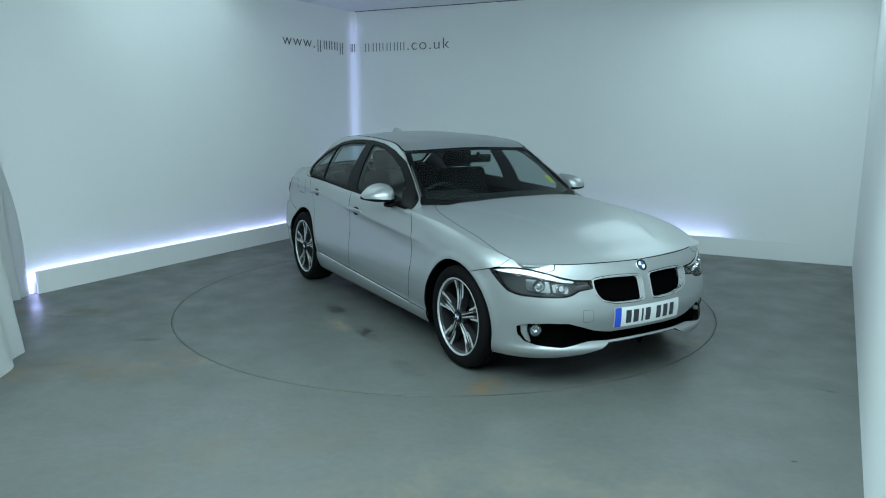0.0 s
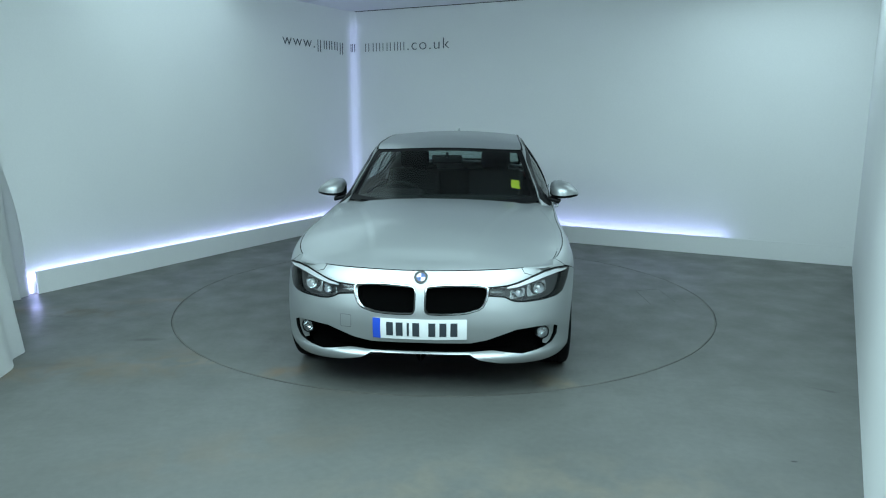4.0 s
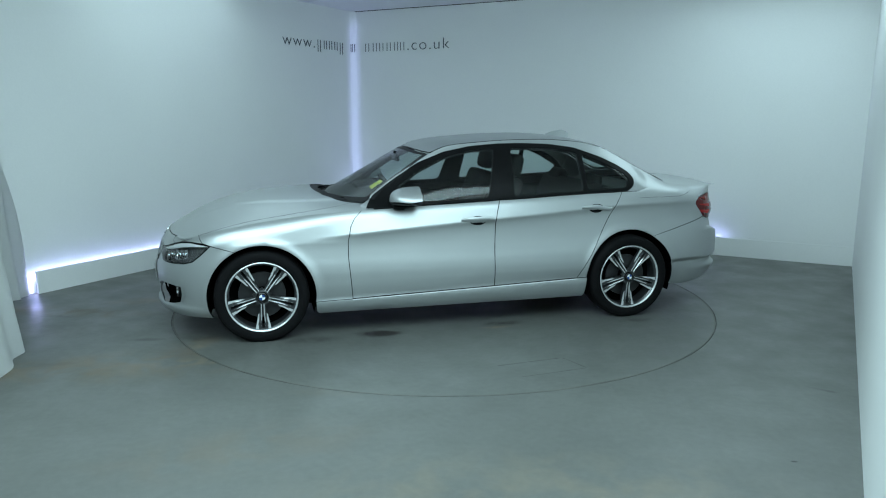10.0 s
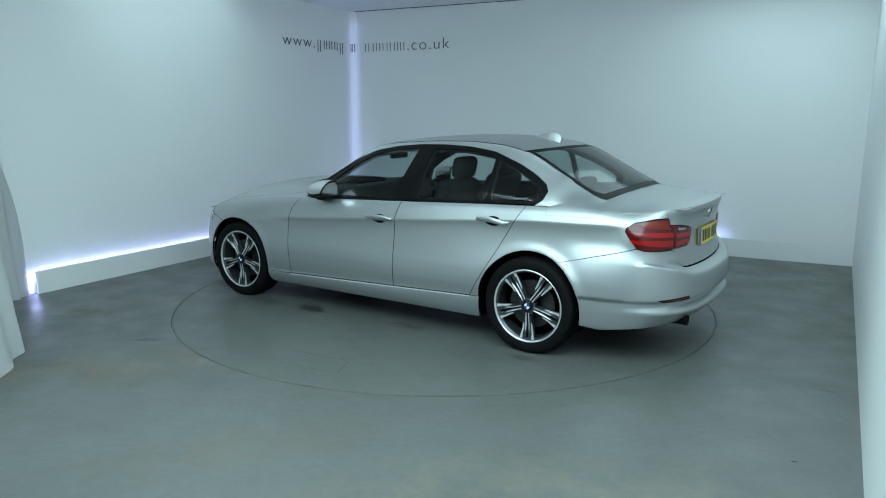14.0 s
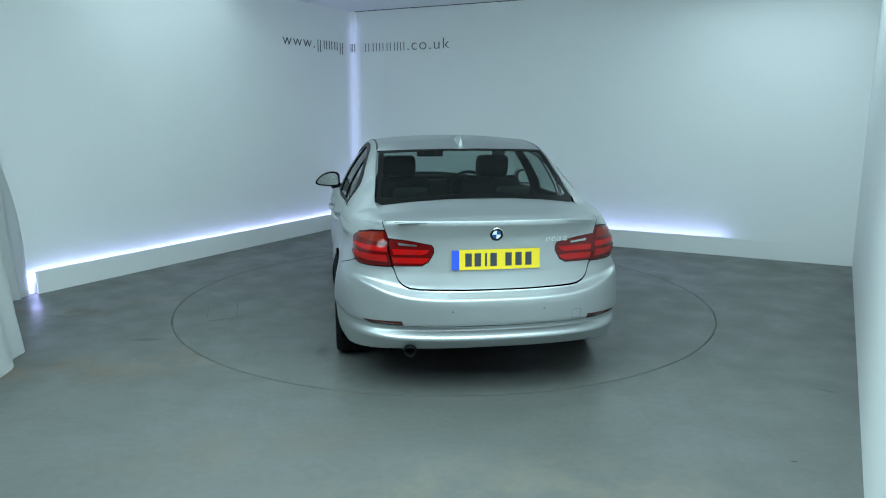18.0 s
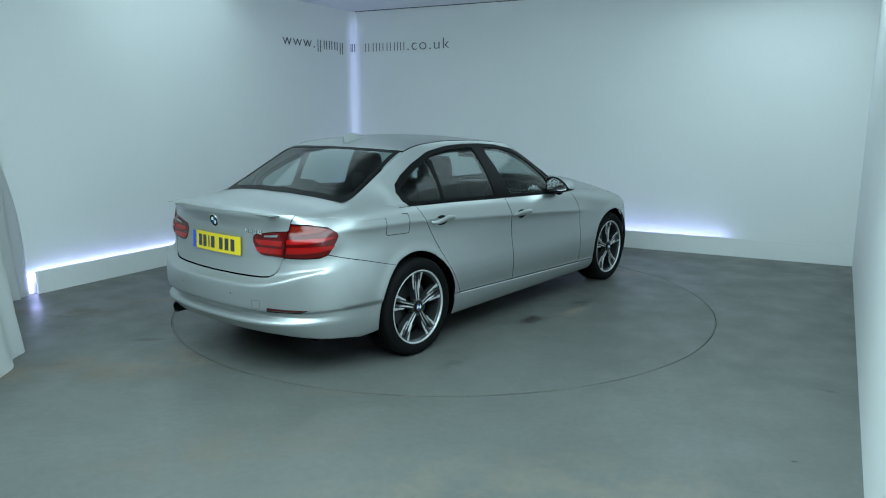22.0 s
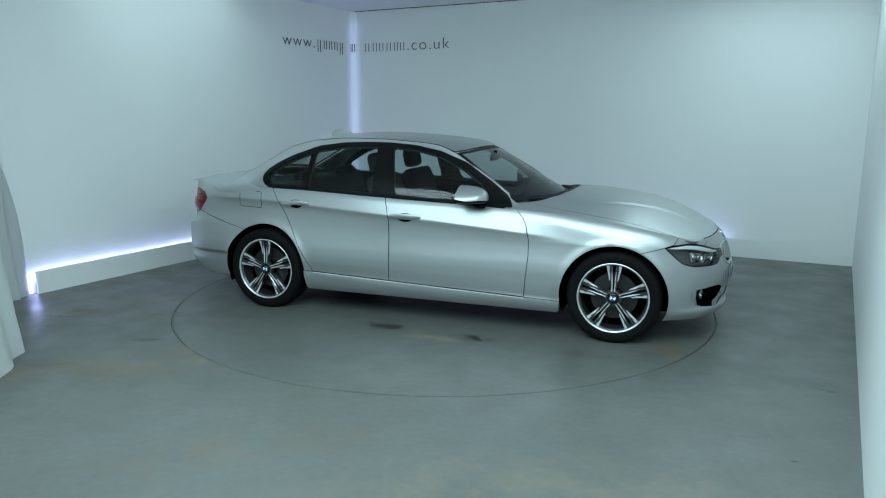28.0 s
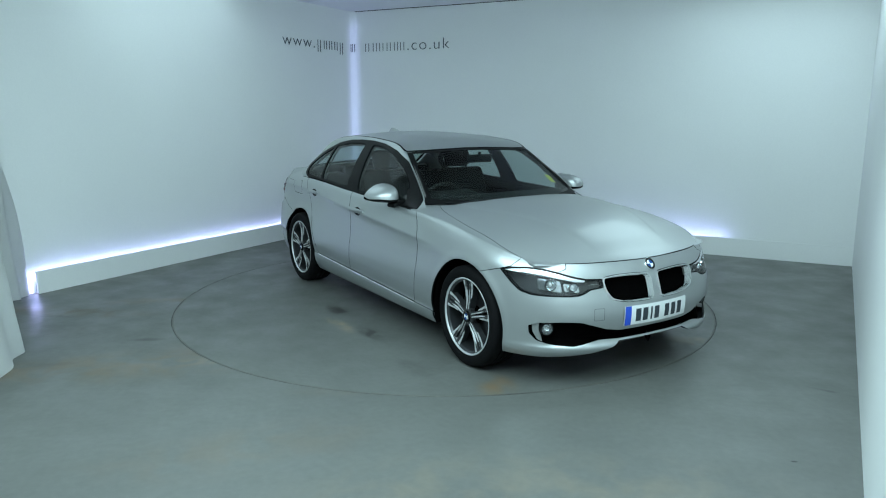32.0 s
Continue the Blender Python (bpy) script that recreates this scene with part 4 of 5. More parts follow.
for side in (1, -1):
    panel("window_trim", DLO, flank, M_BLACK, car, holes=[FRONT_GLASS, REAR_GLASS_S, QUARTER], side=side, step=0.03, lift=0.003)
    panel("front_side_window", FRONT_GLASS, flank, M_GLASS, doors[side, 0], side=side, step=0.05, depth=0.004, lift=-0.004)
    panel("rear_side_window", REAR_GLASS_S, flank, M_GLASS, doors[side, 1], side=side, step=0.05, depth=0.004, lift=-0.004)
    panel("quarter_window", QUARTER, flank, M_GLASS, car, side=side, step=0.05, depth=0.004, lift=-0.004)
    # the painted band from the front pillar over the doors down to the rear pillar
    over = [(x, flank_top(x) - 0.001) for x in np.linspace(0.70, -1.502, 54)]
    band = over + [(-1.502, belt(-1.502) + 0.001), (-1.40, belt(-1.40) + 0.001)] + DLO_TOP + [(0.655, 0.922), (0.70, 0.918)]
    panel("pillar_and_rail", band, flank, M_PAINT, car, side=side, step=0.028, depth=0.01, gap=0.0004, dark_rim=False)
    card = side_poly([(0.72, 0.52)] + [(x, belt(x) - 0.001) for x in np.linspace(0.70, -1.40, 24)] + [(-1.36, 0.80), (-1.06, 0.75), (-0.96, 0.52)])
    panel("door_card", card, wrap, M_DASH, car, side=side, lift=-0.0135, depth=0.0, gap=0, step=0.05)

# ------------------------------------------------------------ the car: hidden shell, wheel wells, floor


def shifted(x, y, z):
    return (x + CAR_X, y + CAR_Y, z)


CAR_M = Matrix.Translation((CAR_X, CAR_Y, 0))
SHELL = ([(0.0, 0.20)] + [(a, 0.20) for a in (ax(1.86),)] + [(ax(1.80), 0.34)] + side_poly(arch(AXLE_F, 0.40, 5, 175)) + [(ax(0.99), 0.20), (ax(-0.99), 0.20)]
         + side_poly(arch(AXLE_R, 0.40, 5, 175)) + [(ax(-1.82), 0.26), (ar(0.6), 0.30), (A_END, 0.32), (A_END, 0.93), (ar(0.5), 0.93), (ax(-2.0), 0.95)]
         + [(ax(x), belt(x) - 0.03) for x in np.linspace(-1.9, 0.9, 20)] + [(ax(1.4), 0.79), (ax(1.8), 0.71), (af(0.4), 0.66), (0.0, 0.64)])
for side in (1, -1):
    panel("inner_body", SHELL, wrap, M_UNDER, car, side=side, step=0.07, depth=0.004, lift=-0.075)
    for axle in (AXLE_F, AXLE_R):
        bm = bmesh.new()
        n = 24
        rows = []
        for k in range(n + 1):
            a = radians(-20 + 220 * k / n)
            rows.append([bm.verts.new(CAR_M @ Vector((axle + 0.376 * math.cos(a), side * y, 0.325 + 0.376 * math.sin(a)))) for y in (min(0.875, float(np.interp(-(axle + 0.376 * math.cos(a)), -_px, _py)) - 0.035), 0.56)])
        for A, B in zip(rows, rows[1:]):
            bm.faces.new((A[0], A[1], B[1], B[0]))
        bm.faces.new([r[1] for r in rows])
        part("wheel_well", bm, M_UNDER, car)
bm = bmesh.new()
box(bm, (3.9, 1.16, 0.05), CAR_M @ pose(-0.1, 0, 0.215))
box(bm, (1.98, 1.50, 0.05), CAR_M @ pose(0.0, 0, 0.222))
box(bm, (1.9, 1.5, 0.02), CAR_M @ pose(-0.25, 0, 0.36))
box(bm, (0.02, 1.5, 0.62), CAR_M @ pose(0.86, 0, 0.60))
box(bm, (0.02, 1.4, 0.62), CAR_M @ pose(-1.30, 0, 0.62))
part("underbody", bm, M_UNDER, car, smooth=False)
for y in (0.30, -0.30):
    bm = bmesh.new()
    tube(bm, [shifted(x, y, 0.20) for x in (1.2, -1.2)], 0.04, 8)
    part("chassis_beam", bm, M_UNDER, car)

# ------------------------------------------------------------ wheels


def prism(bm, poly, place, back):
    """A flat plate in the wheel's plane: poly of (radial, lateral), place() gives its front, back() its rear point."""
    f = [bm.verts.new(place(r, w)) for r, w in poly]
    b = [bm.verts.new(back(r, w)) for r, w in poly]
    bm.faces.new(f)
    bm.faces.new(b[::-1])
    for i in range(len(poly)):
        j = (i + 1) % len(poly)
        bm.faces.new((f[j], f[i], b[i], b[j]))


def wheel(m):
    """One wheel round the y axis, its face towards +y at y = 0."""
    bm = bmesh.new()
    turned(bm, [(0.249, -0.004), (0.249, -0.20), (0.228, -0.20), (0.224, -0.10), (0.226, -0.022), (0.236, -0.010)], 64, m)
    w = part("wheel", bm, M_RIM, car, "grey alloy wheel with machined double spokes")
    bm = bmesh.new()
    turned(bm, [(0.250, -0.010), (0.250, -0.001), (0.246, 0.001), (0.240, -0.003), (0.237, -0.012)], 64, m)
    part("rim_lip", bm, M_MACHINED, w)
    bm = bmesh.new()
    prof = [(0.246, -0.006), (0.262, 0.004), (0.282, 0.008), (0.303, 0.006), (0.317, -0.002), (0.3255, -0.016), (0.3275, -0.030)]
    for y in (-0.065, -0.105, -0.145):
        prof += [(0.3285, y + 0.006), (0.3215, y + 0.004), (0.3215, y - 0.004), (0.3285, y - 0.006)]
    prof += [(0.3275, -0.185), (0.3255, -0.200), (0.315, -0.214), (0.285, -0.220), (0.25, -0.214)]
    turned(bm, prof, 64, m)
    part("tyre", bm, M_RUBBER, w, "black low-profile tyre")
    bm = bmesh.new()
    turned(bm, [(0.165, -0.085), (0.165, -0.105), (0.06, -0.105), (0.06, -0.085)], 40, m)
    part("brake_disc", bm, M_DISC, w)
    bm = bmesh.new()
    turned(bm, [(0.225, -0.125), (0.225, -0.13), (0.001, -0.13), (0.001, -0.125)], 40, m)
    part("wheel_backing", bm, M_UNDER, w)
    face = gentle([(0.0, -0.004), (0.07, -0.010), (0.15, -0.020), (0.238, -0.008)])
    for k in range(5):
        a = radians(-90 + 72 * k)
        c, s = math.cos(a), math.sin(a)

        def spot(r, lat, d):
            return m @ Vector((c * r - s * lat, float(face(r)) - d, s * r + c * lat))
        bm = bmesh.new()
        for sg in (1, -1):
            prism(bm, [(0.040, 0.004 * sg), (0.12, 0.004 * sg), (0.236, 0.012 * sg), (0.236, 0.049 * sg), (0.165, 0.034 * sg), (0.11, 0.024 * sg), (0.05, 0.018 * sg)],
                  lambda r, w_: spot(r, w_, 0.006), lambda r, w_: spot(r, w_ * 0.9, 0.055))
        part("spoke", bm, M_RIM, w, smooth=False)
        bm = bmesh.new()
        for sg in (1, -1):
            # bright outer fork and the thin bright inner strip, a dark groove between them
            prism(bm, [(0.118, 0.0250 * sg), (0.160, 0.0265 * sg), (0.2375, 0.0345 * sg), (0.2375, 0.0560 * sg), (0.165, 0.0400 * sg), (0.128, 0.0340 * sg)],
                  lambda r, w_: spot(r, w_, 0.0035), lambda r, w_: spot(r, w_, 0.007))
            prism(bm, [(0.046, 0.0065 * sg), (0.150, 0.0070 * sg), (0.212, 0.0120 * sg), (0.200, 0.0180 * sg), (0.140, 0.0155 * sg), (0.046, 0.0120 * sg)],
                  lambda r, w_: spot(r, w_, 0.0035), lambda r, w_: spot(r, w_, 0.007))
        part("spoke_face", bm, M_MACHINED, w, "bright machined spoke face", smooth=False)
        a2 = radians(-90 + 36 + 72 * k)
        bm = bmesh.new()
        turned(bm, [(0.0105, -0.012), (0.0105, -0.04), (0.001, -0.04), (0.001, -0.012)], 12,
               m @ Matrix.Translation((math.cos(a2) * 0.056, 0, math.sin(a2) * 0.056)))
        part("wheel_bolt", bm, M_DISC, w)
    bm = bmesh.new()
    turned(bm, [(0.060, -0.03), (0.056, -0.014), (0.040, -0.009), (0.034, -0.05)], 40, m)
    part("hub", bm, M_RIM, w)
    bm = bmesh.new()
    turned(bm, [(0.034, -0.02), (0.034, -0.001), (0.030, 0.001), (0.021, -0.001), (0.021, -0.02)], 32, m)
    part("hub_cap_ring", bm, M_GLOSSBLACK, w)
    for lo, hi, mt in ((-45, 45, M_PLATE_W), (45, 135, M_BLUE), (135, 225, M_PLATE_W), (225, 315, M_BLUE)):
        bm = bmesh.new()
        c0 = bm.verts.new(m @ Vector((0, -0.001, 0)))
        vs = [bm.verts.new(m @ Vector((0.0205 * math.cos(radians(lo + (hi - lo) * i / 12 + 45)), -0.001, 0.0205 * math.sin(radians(lo + (hi - lo) * i / 12 + 45))))) for i in range(13)]
        for p, q in zip(vs, vs[1:]):
            bm.faces.new((c0, q, p))
        part("hub_cap_quarter", bm, mt, w)
    return w


for axle, face_y in ((AXLE_F, 0.868), (AXLE_R, 0.884)):
    wheel(CAR_M @ pose(axle, face_y, WHEEL_Z))
    wheel(CAR_M @ pose(axle, -face_y, WHEEL_Z, 0, 0, 180) @ pose(0, 0, 0, 0, 36, 0))

# ------------------------------------------------------------ lamps, grille, plates


def bowl(bm, centre, way, radius, deep, n=24):
    q = Vector(way).to_track_quat("Y", "Z").to_matrix().to_4x4()
    turned(bm, [(radius, 0.0), (radius * 0.97, -0.2 * deep), (radius * 0.75, -0.7 * deep), (radius * 0.35, -deep), (0.001, -deep)], n,
           CAR_M @ Matrix.Translation(centre) @ q, closed=False)


EYEBROW = [(af(0.50), 0.650), (af(0.56), 0.660), (af(0.66), 0.689), (af(0.735), 0.708), (ax(1.895), 0.715), (ax(1.80), 0.706), (ax(1.752), 0.697), (ax(1.82), 0.689), (af(0.80), 0.690), (af(0.735), 0.680), (af(0.66), 0.662), (af(0.56), 0.640), (af(0.50), 0.636)]
for side in (1, -1):
    lens = panel("headlamp", HEAD, wrap, M_CLEAR, car, side=side, step=0.03, depth=0.003, gap=0.004, label="clear headlamp with chrome reflectors")
    panel("lamp_housing", shrunk(HEAD, -0.006), wrap, M_LAMPDARK, lens, side=side, lift=-0.062, depth=0.0, gap=0.0)
    panel("lamp_seal", HEAD, wrap, M_BLACK, lens, side=side, holes=[shrunk(HEAD, 0.008)], lift=-0.002, depth=0.03, step=0.02, gap=0.0005)
    panel("lamp_brow", EYEBROW, wrap, M_SATIN, lens, side=side, lift=-0.005, depth=0.02, step=0.02, label="chrome strip along the lamp's upper edge")
    panel("lamp_bar", [(af(0.40), 0.629), (af(0.475), 0.625), (af(0.475), 0.618), (af(0.40), 0.621)], wrap, M_REFLECTOR, lens, side=side, lift=-0.02, depth=0.01)
    for y0, y1, z0, z1, up in ((0.520, 0.615, 0.581, 0.640, 0.010), (0.630, 0.755, 0.584, 0.668, 0.014)):
        ring = rounded([(af(y0), z0 + 0.006), (af(y0) + 0.012, z0), (af(y1), z0 + up), (af(y1) + 0.006, z1), (af(y0) + 0.01, z1 - up)], 0.014, 4)
        panel("reflector", ring, wrap, M_REFLECTOR, lens, side=side, lift=-0.050, depth=0.004, gap=0, step=0.015, label="bright chrome reflector")
        p, n = wrap(np.array([af((y0 + y1) / 2)]), np.array([(z0 + z1) / 2]))
        c = p[0] - n[0] * 0.022
        way = (0.96, side * 0.22, -0.08)
        rad = 0.40 * (z1 - z0)
        bm = bmesh.new()
        bowl(bm, (c[0], side * c[1], c[2]), way, rad, 0.030)
        part("lamp_bowl", bm, M_CHROME, lens)
        q = Vector(way).to_track_quat("Y", "Z").to_matrix().to_4x4()
        at = CAR_M @ Matrix.Translation((c[0], side * c[1], c[2])) @ q
        bm = bmesh.new()
        turned(bm, [(rad, 0.0), (rad * 1.10, 0.002), (rad * 1.14, -0.006), (rad, -0.004)], 28, at)
        part("bowl_ring", bm, M_LAMPDARK, lens)
        bm = bmesh.new()
        turned(bm, [(0.011, -0.024), (0.010, -0.006), (0.006, -0.002), (0.001, -0.001)], 16, at, closed=False)
        part("bulb_cover", bm, M_SATIN, lens)
    # kidney grille
    k = panel("grille", shrunk(KIDNEY, -0.004), wrap, M_UNDER, car, side=side, lift=-0.05, depth=0.0, gap=0, label="black kidney-shaped grille with chrome surround")
    panel("grille_surround", SURROUND, wrap, M_CHROME, k, side=side, holes=[shrunk(KIDNEY, 0.0005)], lift=0.008, depth=0.045, step=0.016)
    ks = np.array(KIDNEY)
    for y in np.linspace(0.050, 0.350, 12):
        a = af(y)
        zs = []
        for z in np.linspace(0.46, 0.66, 60):
            if inside(KIDNEY, [(a, z)])[0]:
                zs.append(z)
        if len(zs) > 3:
            panel("grille_slat", [(a - 0.005, zs[0]), (a + 0.005, zs[0]), (a + 0.005, zs[-1]), (a - 0.005, zs[-1])], wrap, M_UNDER, k, side=side,
                  lift=-0.043, depth=0.006, gap=0.0, step=0.05)
    # fog lamp and air slot
    p, n = wrap(np.array([af(0.706)]), np.array([0.362]))
    c = p[0] - n[0] * 0.022
    bm = bmesh.new()
    bowl(bm, (c[0], side * c[1], c[2]), (0.93, side * 0.3, 0), 0.034, 0.030)
    fog = part("fog_lamp", bm, M_REFLECTOR, car, "round chrome fog lamp in the dark intake")
    bm = bmesh.new()
    q = Vector((0.93, side * 0.3, 0)).to_track_quat("Y", "Z").to_matrix().to_4x4()
    turned(bm, [(0.040, -0.03), (0.040, 0.004), (0.035, 0.004), (0.034, -0.03)], 28, CAR_M @ Matrix.Translation((c[0], side * c[1], c[2])) @ q)
    part("fog_ring", bm, M_BLACK, fog)
    bm = bmesh.new()
    turned(bm, [(0.034, 0.003), (0.02, 0.006), (0.001, 0.007)], 24, CAR_M @ Matrix.Translation((c[0], side * c[1], c[2])) @ q, closed=False)
    part("fog_glass", bm, M_CLEAR, fog)
    # tail lamps
    outer = panel("tail_lamp", LAMP_OUT, wrap, M_DARKRED, car, side=side, step=0.025, gap=0.003, lift=0.002, label="dark red wrap-around tail lamp")
    inner = panel("inner_tail_lamp", LAMP_IN, wrap, M_DARKRED, car, side=side, step=0.025, gap=0.003, lift=0.003, label="dark red lamp on the boot lid")
    for z0, z1 in ((0.778, 0.822), (0.834, 0.868)):
        panel("light_bar", [(ar(0.636), z0), (ar(0.745), z0 + 0.004), (ar(0.79), z0 + 0.012), (ax(-2.085), z0 + 0.026), (ax(-2.062), z1 + 0.006), (ar(0.79), z1 + 0.004), (ar(0.644), z1)], wrap, M_RED, outer,
              side=side, lift=0.006, depth=0.003, step=0.02, label="bright red light bar")
    for z0, z1 in ((0.770, 0.806), (0.818, 0.852)):
        panel("light_bar", [(ar(0.606), z0 + 0.002), (ar(0.43), z0), (ar(0.40), z0 + 0.012), (ar(0.385), z1), (ar(0.618), z1 + 0.004)], wrap, M_RED, inner, side=side, lift=0.007, depth=0.003, step=0.02,
              label="bright red light bar")
    panel("top_lens", [(ar(0.672), 0.944), (ar(0.750), 0.938), (ax(-2.098), 0.918), (ar(0.79), 0.896), (ar(0.72), 0.886), (ar(0.658), 0.882)], wrap, M_AMBER, outer, side=side, lift=0.006, depth=0.003, step=0.02, label="amber-red upper lens")
    panel("reversing_lamp", [(ar(0.585), 0.892), (ar(0.470), 0.880), (ar(0.462), 0.866), (ar(0.578), 0.872)], wrap, M_REFLECTOR, inner, side=side, lift=0.0075, depth=0.003, label="white reversing lamp")
    panel("rear_reflector", REFL, wrap, M_DARKRED, car, side=side, lift=-0.003, depth=0.004, step=0.03, label="dark red reflector strip in the bumper")
for side in (1, -1):
    panel("intake_fin", FIN, wrap, M_PAINT, car, side=side, lift=-0.014, depth=0.03, gap=0, step=0.02, dark_rim=False)
panel("intake_grille", [(a, z) for a, z in both([(a, z) for a, z in shrunk(INTAKE, -0.004)])], front_full, M_UNDER, car, lift=-0.055, depth=0.0, gap=0)
for z in (0.306, 0.322):
    panel("intake_slat", both([(0.0, z - 0.003), (af(0.55), z - 0.003), (af(0.55), z + 0.003), (0.0, z + 0.003)]), front_full, M_UNDER, car, lift=-0.035, depth=0.012, gap=0, step=0.06)

# the plates carry bars in place of characters
BARS = [-0.172, -0.118, -0.070, -0.026, 0.062, 0.122, 0.182]


def number_plate(name, mat, surface, way, z0, z1, flip, lift, lab):
    """way(y): the way along the outline. flip: the blue band lies on the car's own left."""
    def rect(y0, y1, a, b):
        ys = [y0, (y0 + y1) / 2, y1]
        s = lambda y: math.copysign(way(abs(y)), y)
        return [(s(y), a) for y in ys] + [(s(y), b) for y in ys[::-1]]
    plate = panel(name, rect(-0.26, 0.26, z0, z1), surface, mat, car, lift=lift, depth=0.008, gap=0, step=0.05, label=lab)
    k = -1 if flip else 1
    panel("plate_band", rect(-0.26 * k, -0.217 * k, z0, z1), surface, M_PLATE_B, plate, lift=lift + 0.0015, depth=0.001, gap=0, step=0.05, label="blue end band")
    for y in BARS:
        wdt = 0.006 if y == -0.070 else 0.019
        panel("plate_bar", rect((y + 0.008 - wdt) * k, (y + 0.008 + wdt) * k, z0 + 0.019, z1 - 0.019), surface, M_INK, plate, lift=lift + 0.0015, depth=0.001, gap=0, step=0.05)


number_plate("number_plate", M_PLATE_W, front_full, af, 0.368, 0.480, False, 0.014, "white number plate with dark bars")
number_plate("number_plate", M_PLATE_Y, rear_full, lambda y: A_END - ar(y), 0.737, 0.850, True, 0.016, "yellow number plate with dark bars")


def badge(surface, z, radius, lift):
    p, n = surface(np.array([0.0005]), np.array([z]))
    q = Vector(n[0]).to_track_quat("Y", "Z").to_matrix().to_4x4()
    m = CAR_M @ Matrix.Translation(Vector(p[0]) + Vector(n[0]) * lift) @ q
    bm = bmesh.new()
    turned(bm, [(radius, -0.01), (radius, 0.001), (radius * 0.93, 0.003), (radius * 0.68, 0.003), (radius * 0.66, -0.002)], 40, m)
    b = part("roundel", bm, M_GLOSSBLACK, car, "small round blue and white emblem")
    bm = bmesh.new()
    turned(bm, [(radius * 1.06, -0.01), (radius * 1.06, 0.001), (radius * 1.0, 0.0025), (radius * 0.98, -0.002)], 40, m)
    part("roundel_rim", bm, M_CHROME, b)
    for lo, mt in ((0, M_WHITE), (90, M_BLUE), (180, M_WHITE), (270, M_BLUE)):
        bm = bmesh.new()
        c0 = bm.verts.new(m @ Vector((0, 0.0015, 0)))
        vs = [bm.verts.new(m @ Vector((radius * 0.67 * math.cos(radians(lo + 15 * i)), 0.0015, radius * 0.67 * math.sin(radians(lo + 15 * i))))) for i in range(7)]
        for u, v in zip(vs, vs[1:]):
            bm.faces.new((c0, v, u))
        part("roundel_quarter", bm, mt, b)


badge(front_full, 0.698, 0.037, 0.004)
badge(rear_full, 0.934, 0.037, 0.003)
for y in (-0.315, -0.352, -0.389, -0.433):
    s = A_END - ar(abs(y))
    panel("badge_bar", [(-s - 0.013, 0.883), (-s + 0.013, 0.883), (-s + 0.013, 0.907), (-s - 0.013, 0.907)], rear_full, M_CHROME, car, holes=[[(-s - 0.006, 0.889), (-s + 0.006, 0.889), (-s + 0.006, 0.901), (-s - 0.006, 0.901)]],
          lift=0.004, depth=0.004, gap=0, step=0.02)

# tow-eye covers
for surface, s, z, w, h in ((front_full, -af(0.425), 0.448, 0.034, 0.036), (rear_full, -(A_END - ar(0.46)), 0.478, 0.030, 0.026)):
    cover = rounded([(s - w, z - h), (s + w, z - h), (s + w, z + h), (s - w, z + h)], 0.008, 3)
    panel("cover_joint", cover, surface, M_SEAMGREY, car, holes=[shrunk(cover, 0.0022)], lift=0.0012, depth=0.001, gap=0, step=0.02)
# black strip laid along the bumper's lower groove, painting in its shade
GROOVE_SHADE = [(A_END - ar(y), 0.4275 + h + 0.006 * (y / 0.6) ** 2) for y, h in ((0.0, -0.0045), (0.3, -0.0045), (0.5, -0.003), (0.62, 0.0), (0.5, 0.003), (0.3, 0.0035), (0.0, 0.0035))]
panel("groove_shade", both(GROOVE_SHADE), rear_full, M_BLACK, car, lift=0.0015, depth=0.001, gap=0, step=0.02)
# parking sensors
for y in (0.26, -0.26):
    s = math.copysign(A_END - ar(abs(y)), y)
    panel("parking_sensor", [(s + 0.006 * math.cos(radians(k)), 0.522 + 0.006 * math.sin(radians(k))) for k in range(0, 360, 30)], rear_full, M_SEAMGREY, car, lift=0.0012, depth=0.001, gap=0)

# ------------------------------------------------------------ screens, cowl, wipers, trim
SCREEN_IN = across([(0.885, 0.0), (0.86, 0.20), (0.80, 0.38), (0.715, 0.54), (0.64, 0.650), (0.40, 0.606), (0.19, 0.545), (0.225, 0.40), (0.245, 0.22), (0.25, 0.0)])
panel("screen_border", SCREEN, top, M_BLACK, car, holes=[SCREEN_IN], lift=0.0015, depth=0.003, step=0.04)
REAR_IN = across([(-1.345, 0.0), (-1.33, 0.25), (-1.30, 0.42), (-1.275, 0.535), (-1.50, 0.565), (-1.70, 0.588), (-1.745, 0.585), (-1.785, 0.545), (-1.805, 0.46), (-1.835, 0.28), (-1.85, 0.0)])
panel("rear_window_border", REAR_GLASS, top, M_BLACK, car, holes=[REAR_IN], lift=0.0015, depth=0.003, step=0.04)
COWL = across([(1.004, 0.0), (0.992, 0.22), (0.942, 0.42), (0.885, 0.55), (0.82, 0.625), (0.765, 0.665), (0.70, 0.668), (0.69, 0.62), (0.75, 0.56), (0.85, 0.40), (0.92, 0.20), (0.945, 0.0)])
panel("cowl", COWL, hood, M_BLACK, car, lift=-0.012, depth=0.01, step=0.03)
for y0, y1, x1 in ((0.50, -0.12, 0.90), (-0.05, -0.60, 0.70)):
    pts = []
    for k in range(9):
        y = y0 + (y1 - y0) * k / 8
        x = 0.935 + 0.012 * k / 8 - 0.58 * y * y
        z = float(top_point(x, y)[2]) + 0.014
        pts.append(shifted(x, y, z))
    bm = bmesh.new()
    tube(bm, pts, [0.011] * 4 + [0.007] * 5, 8)
    part("wiper", bm, M_BLACK, car)
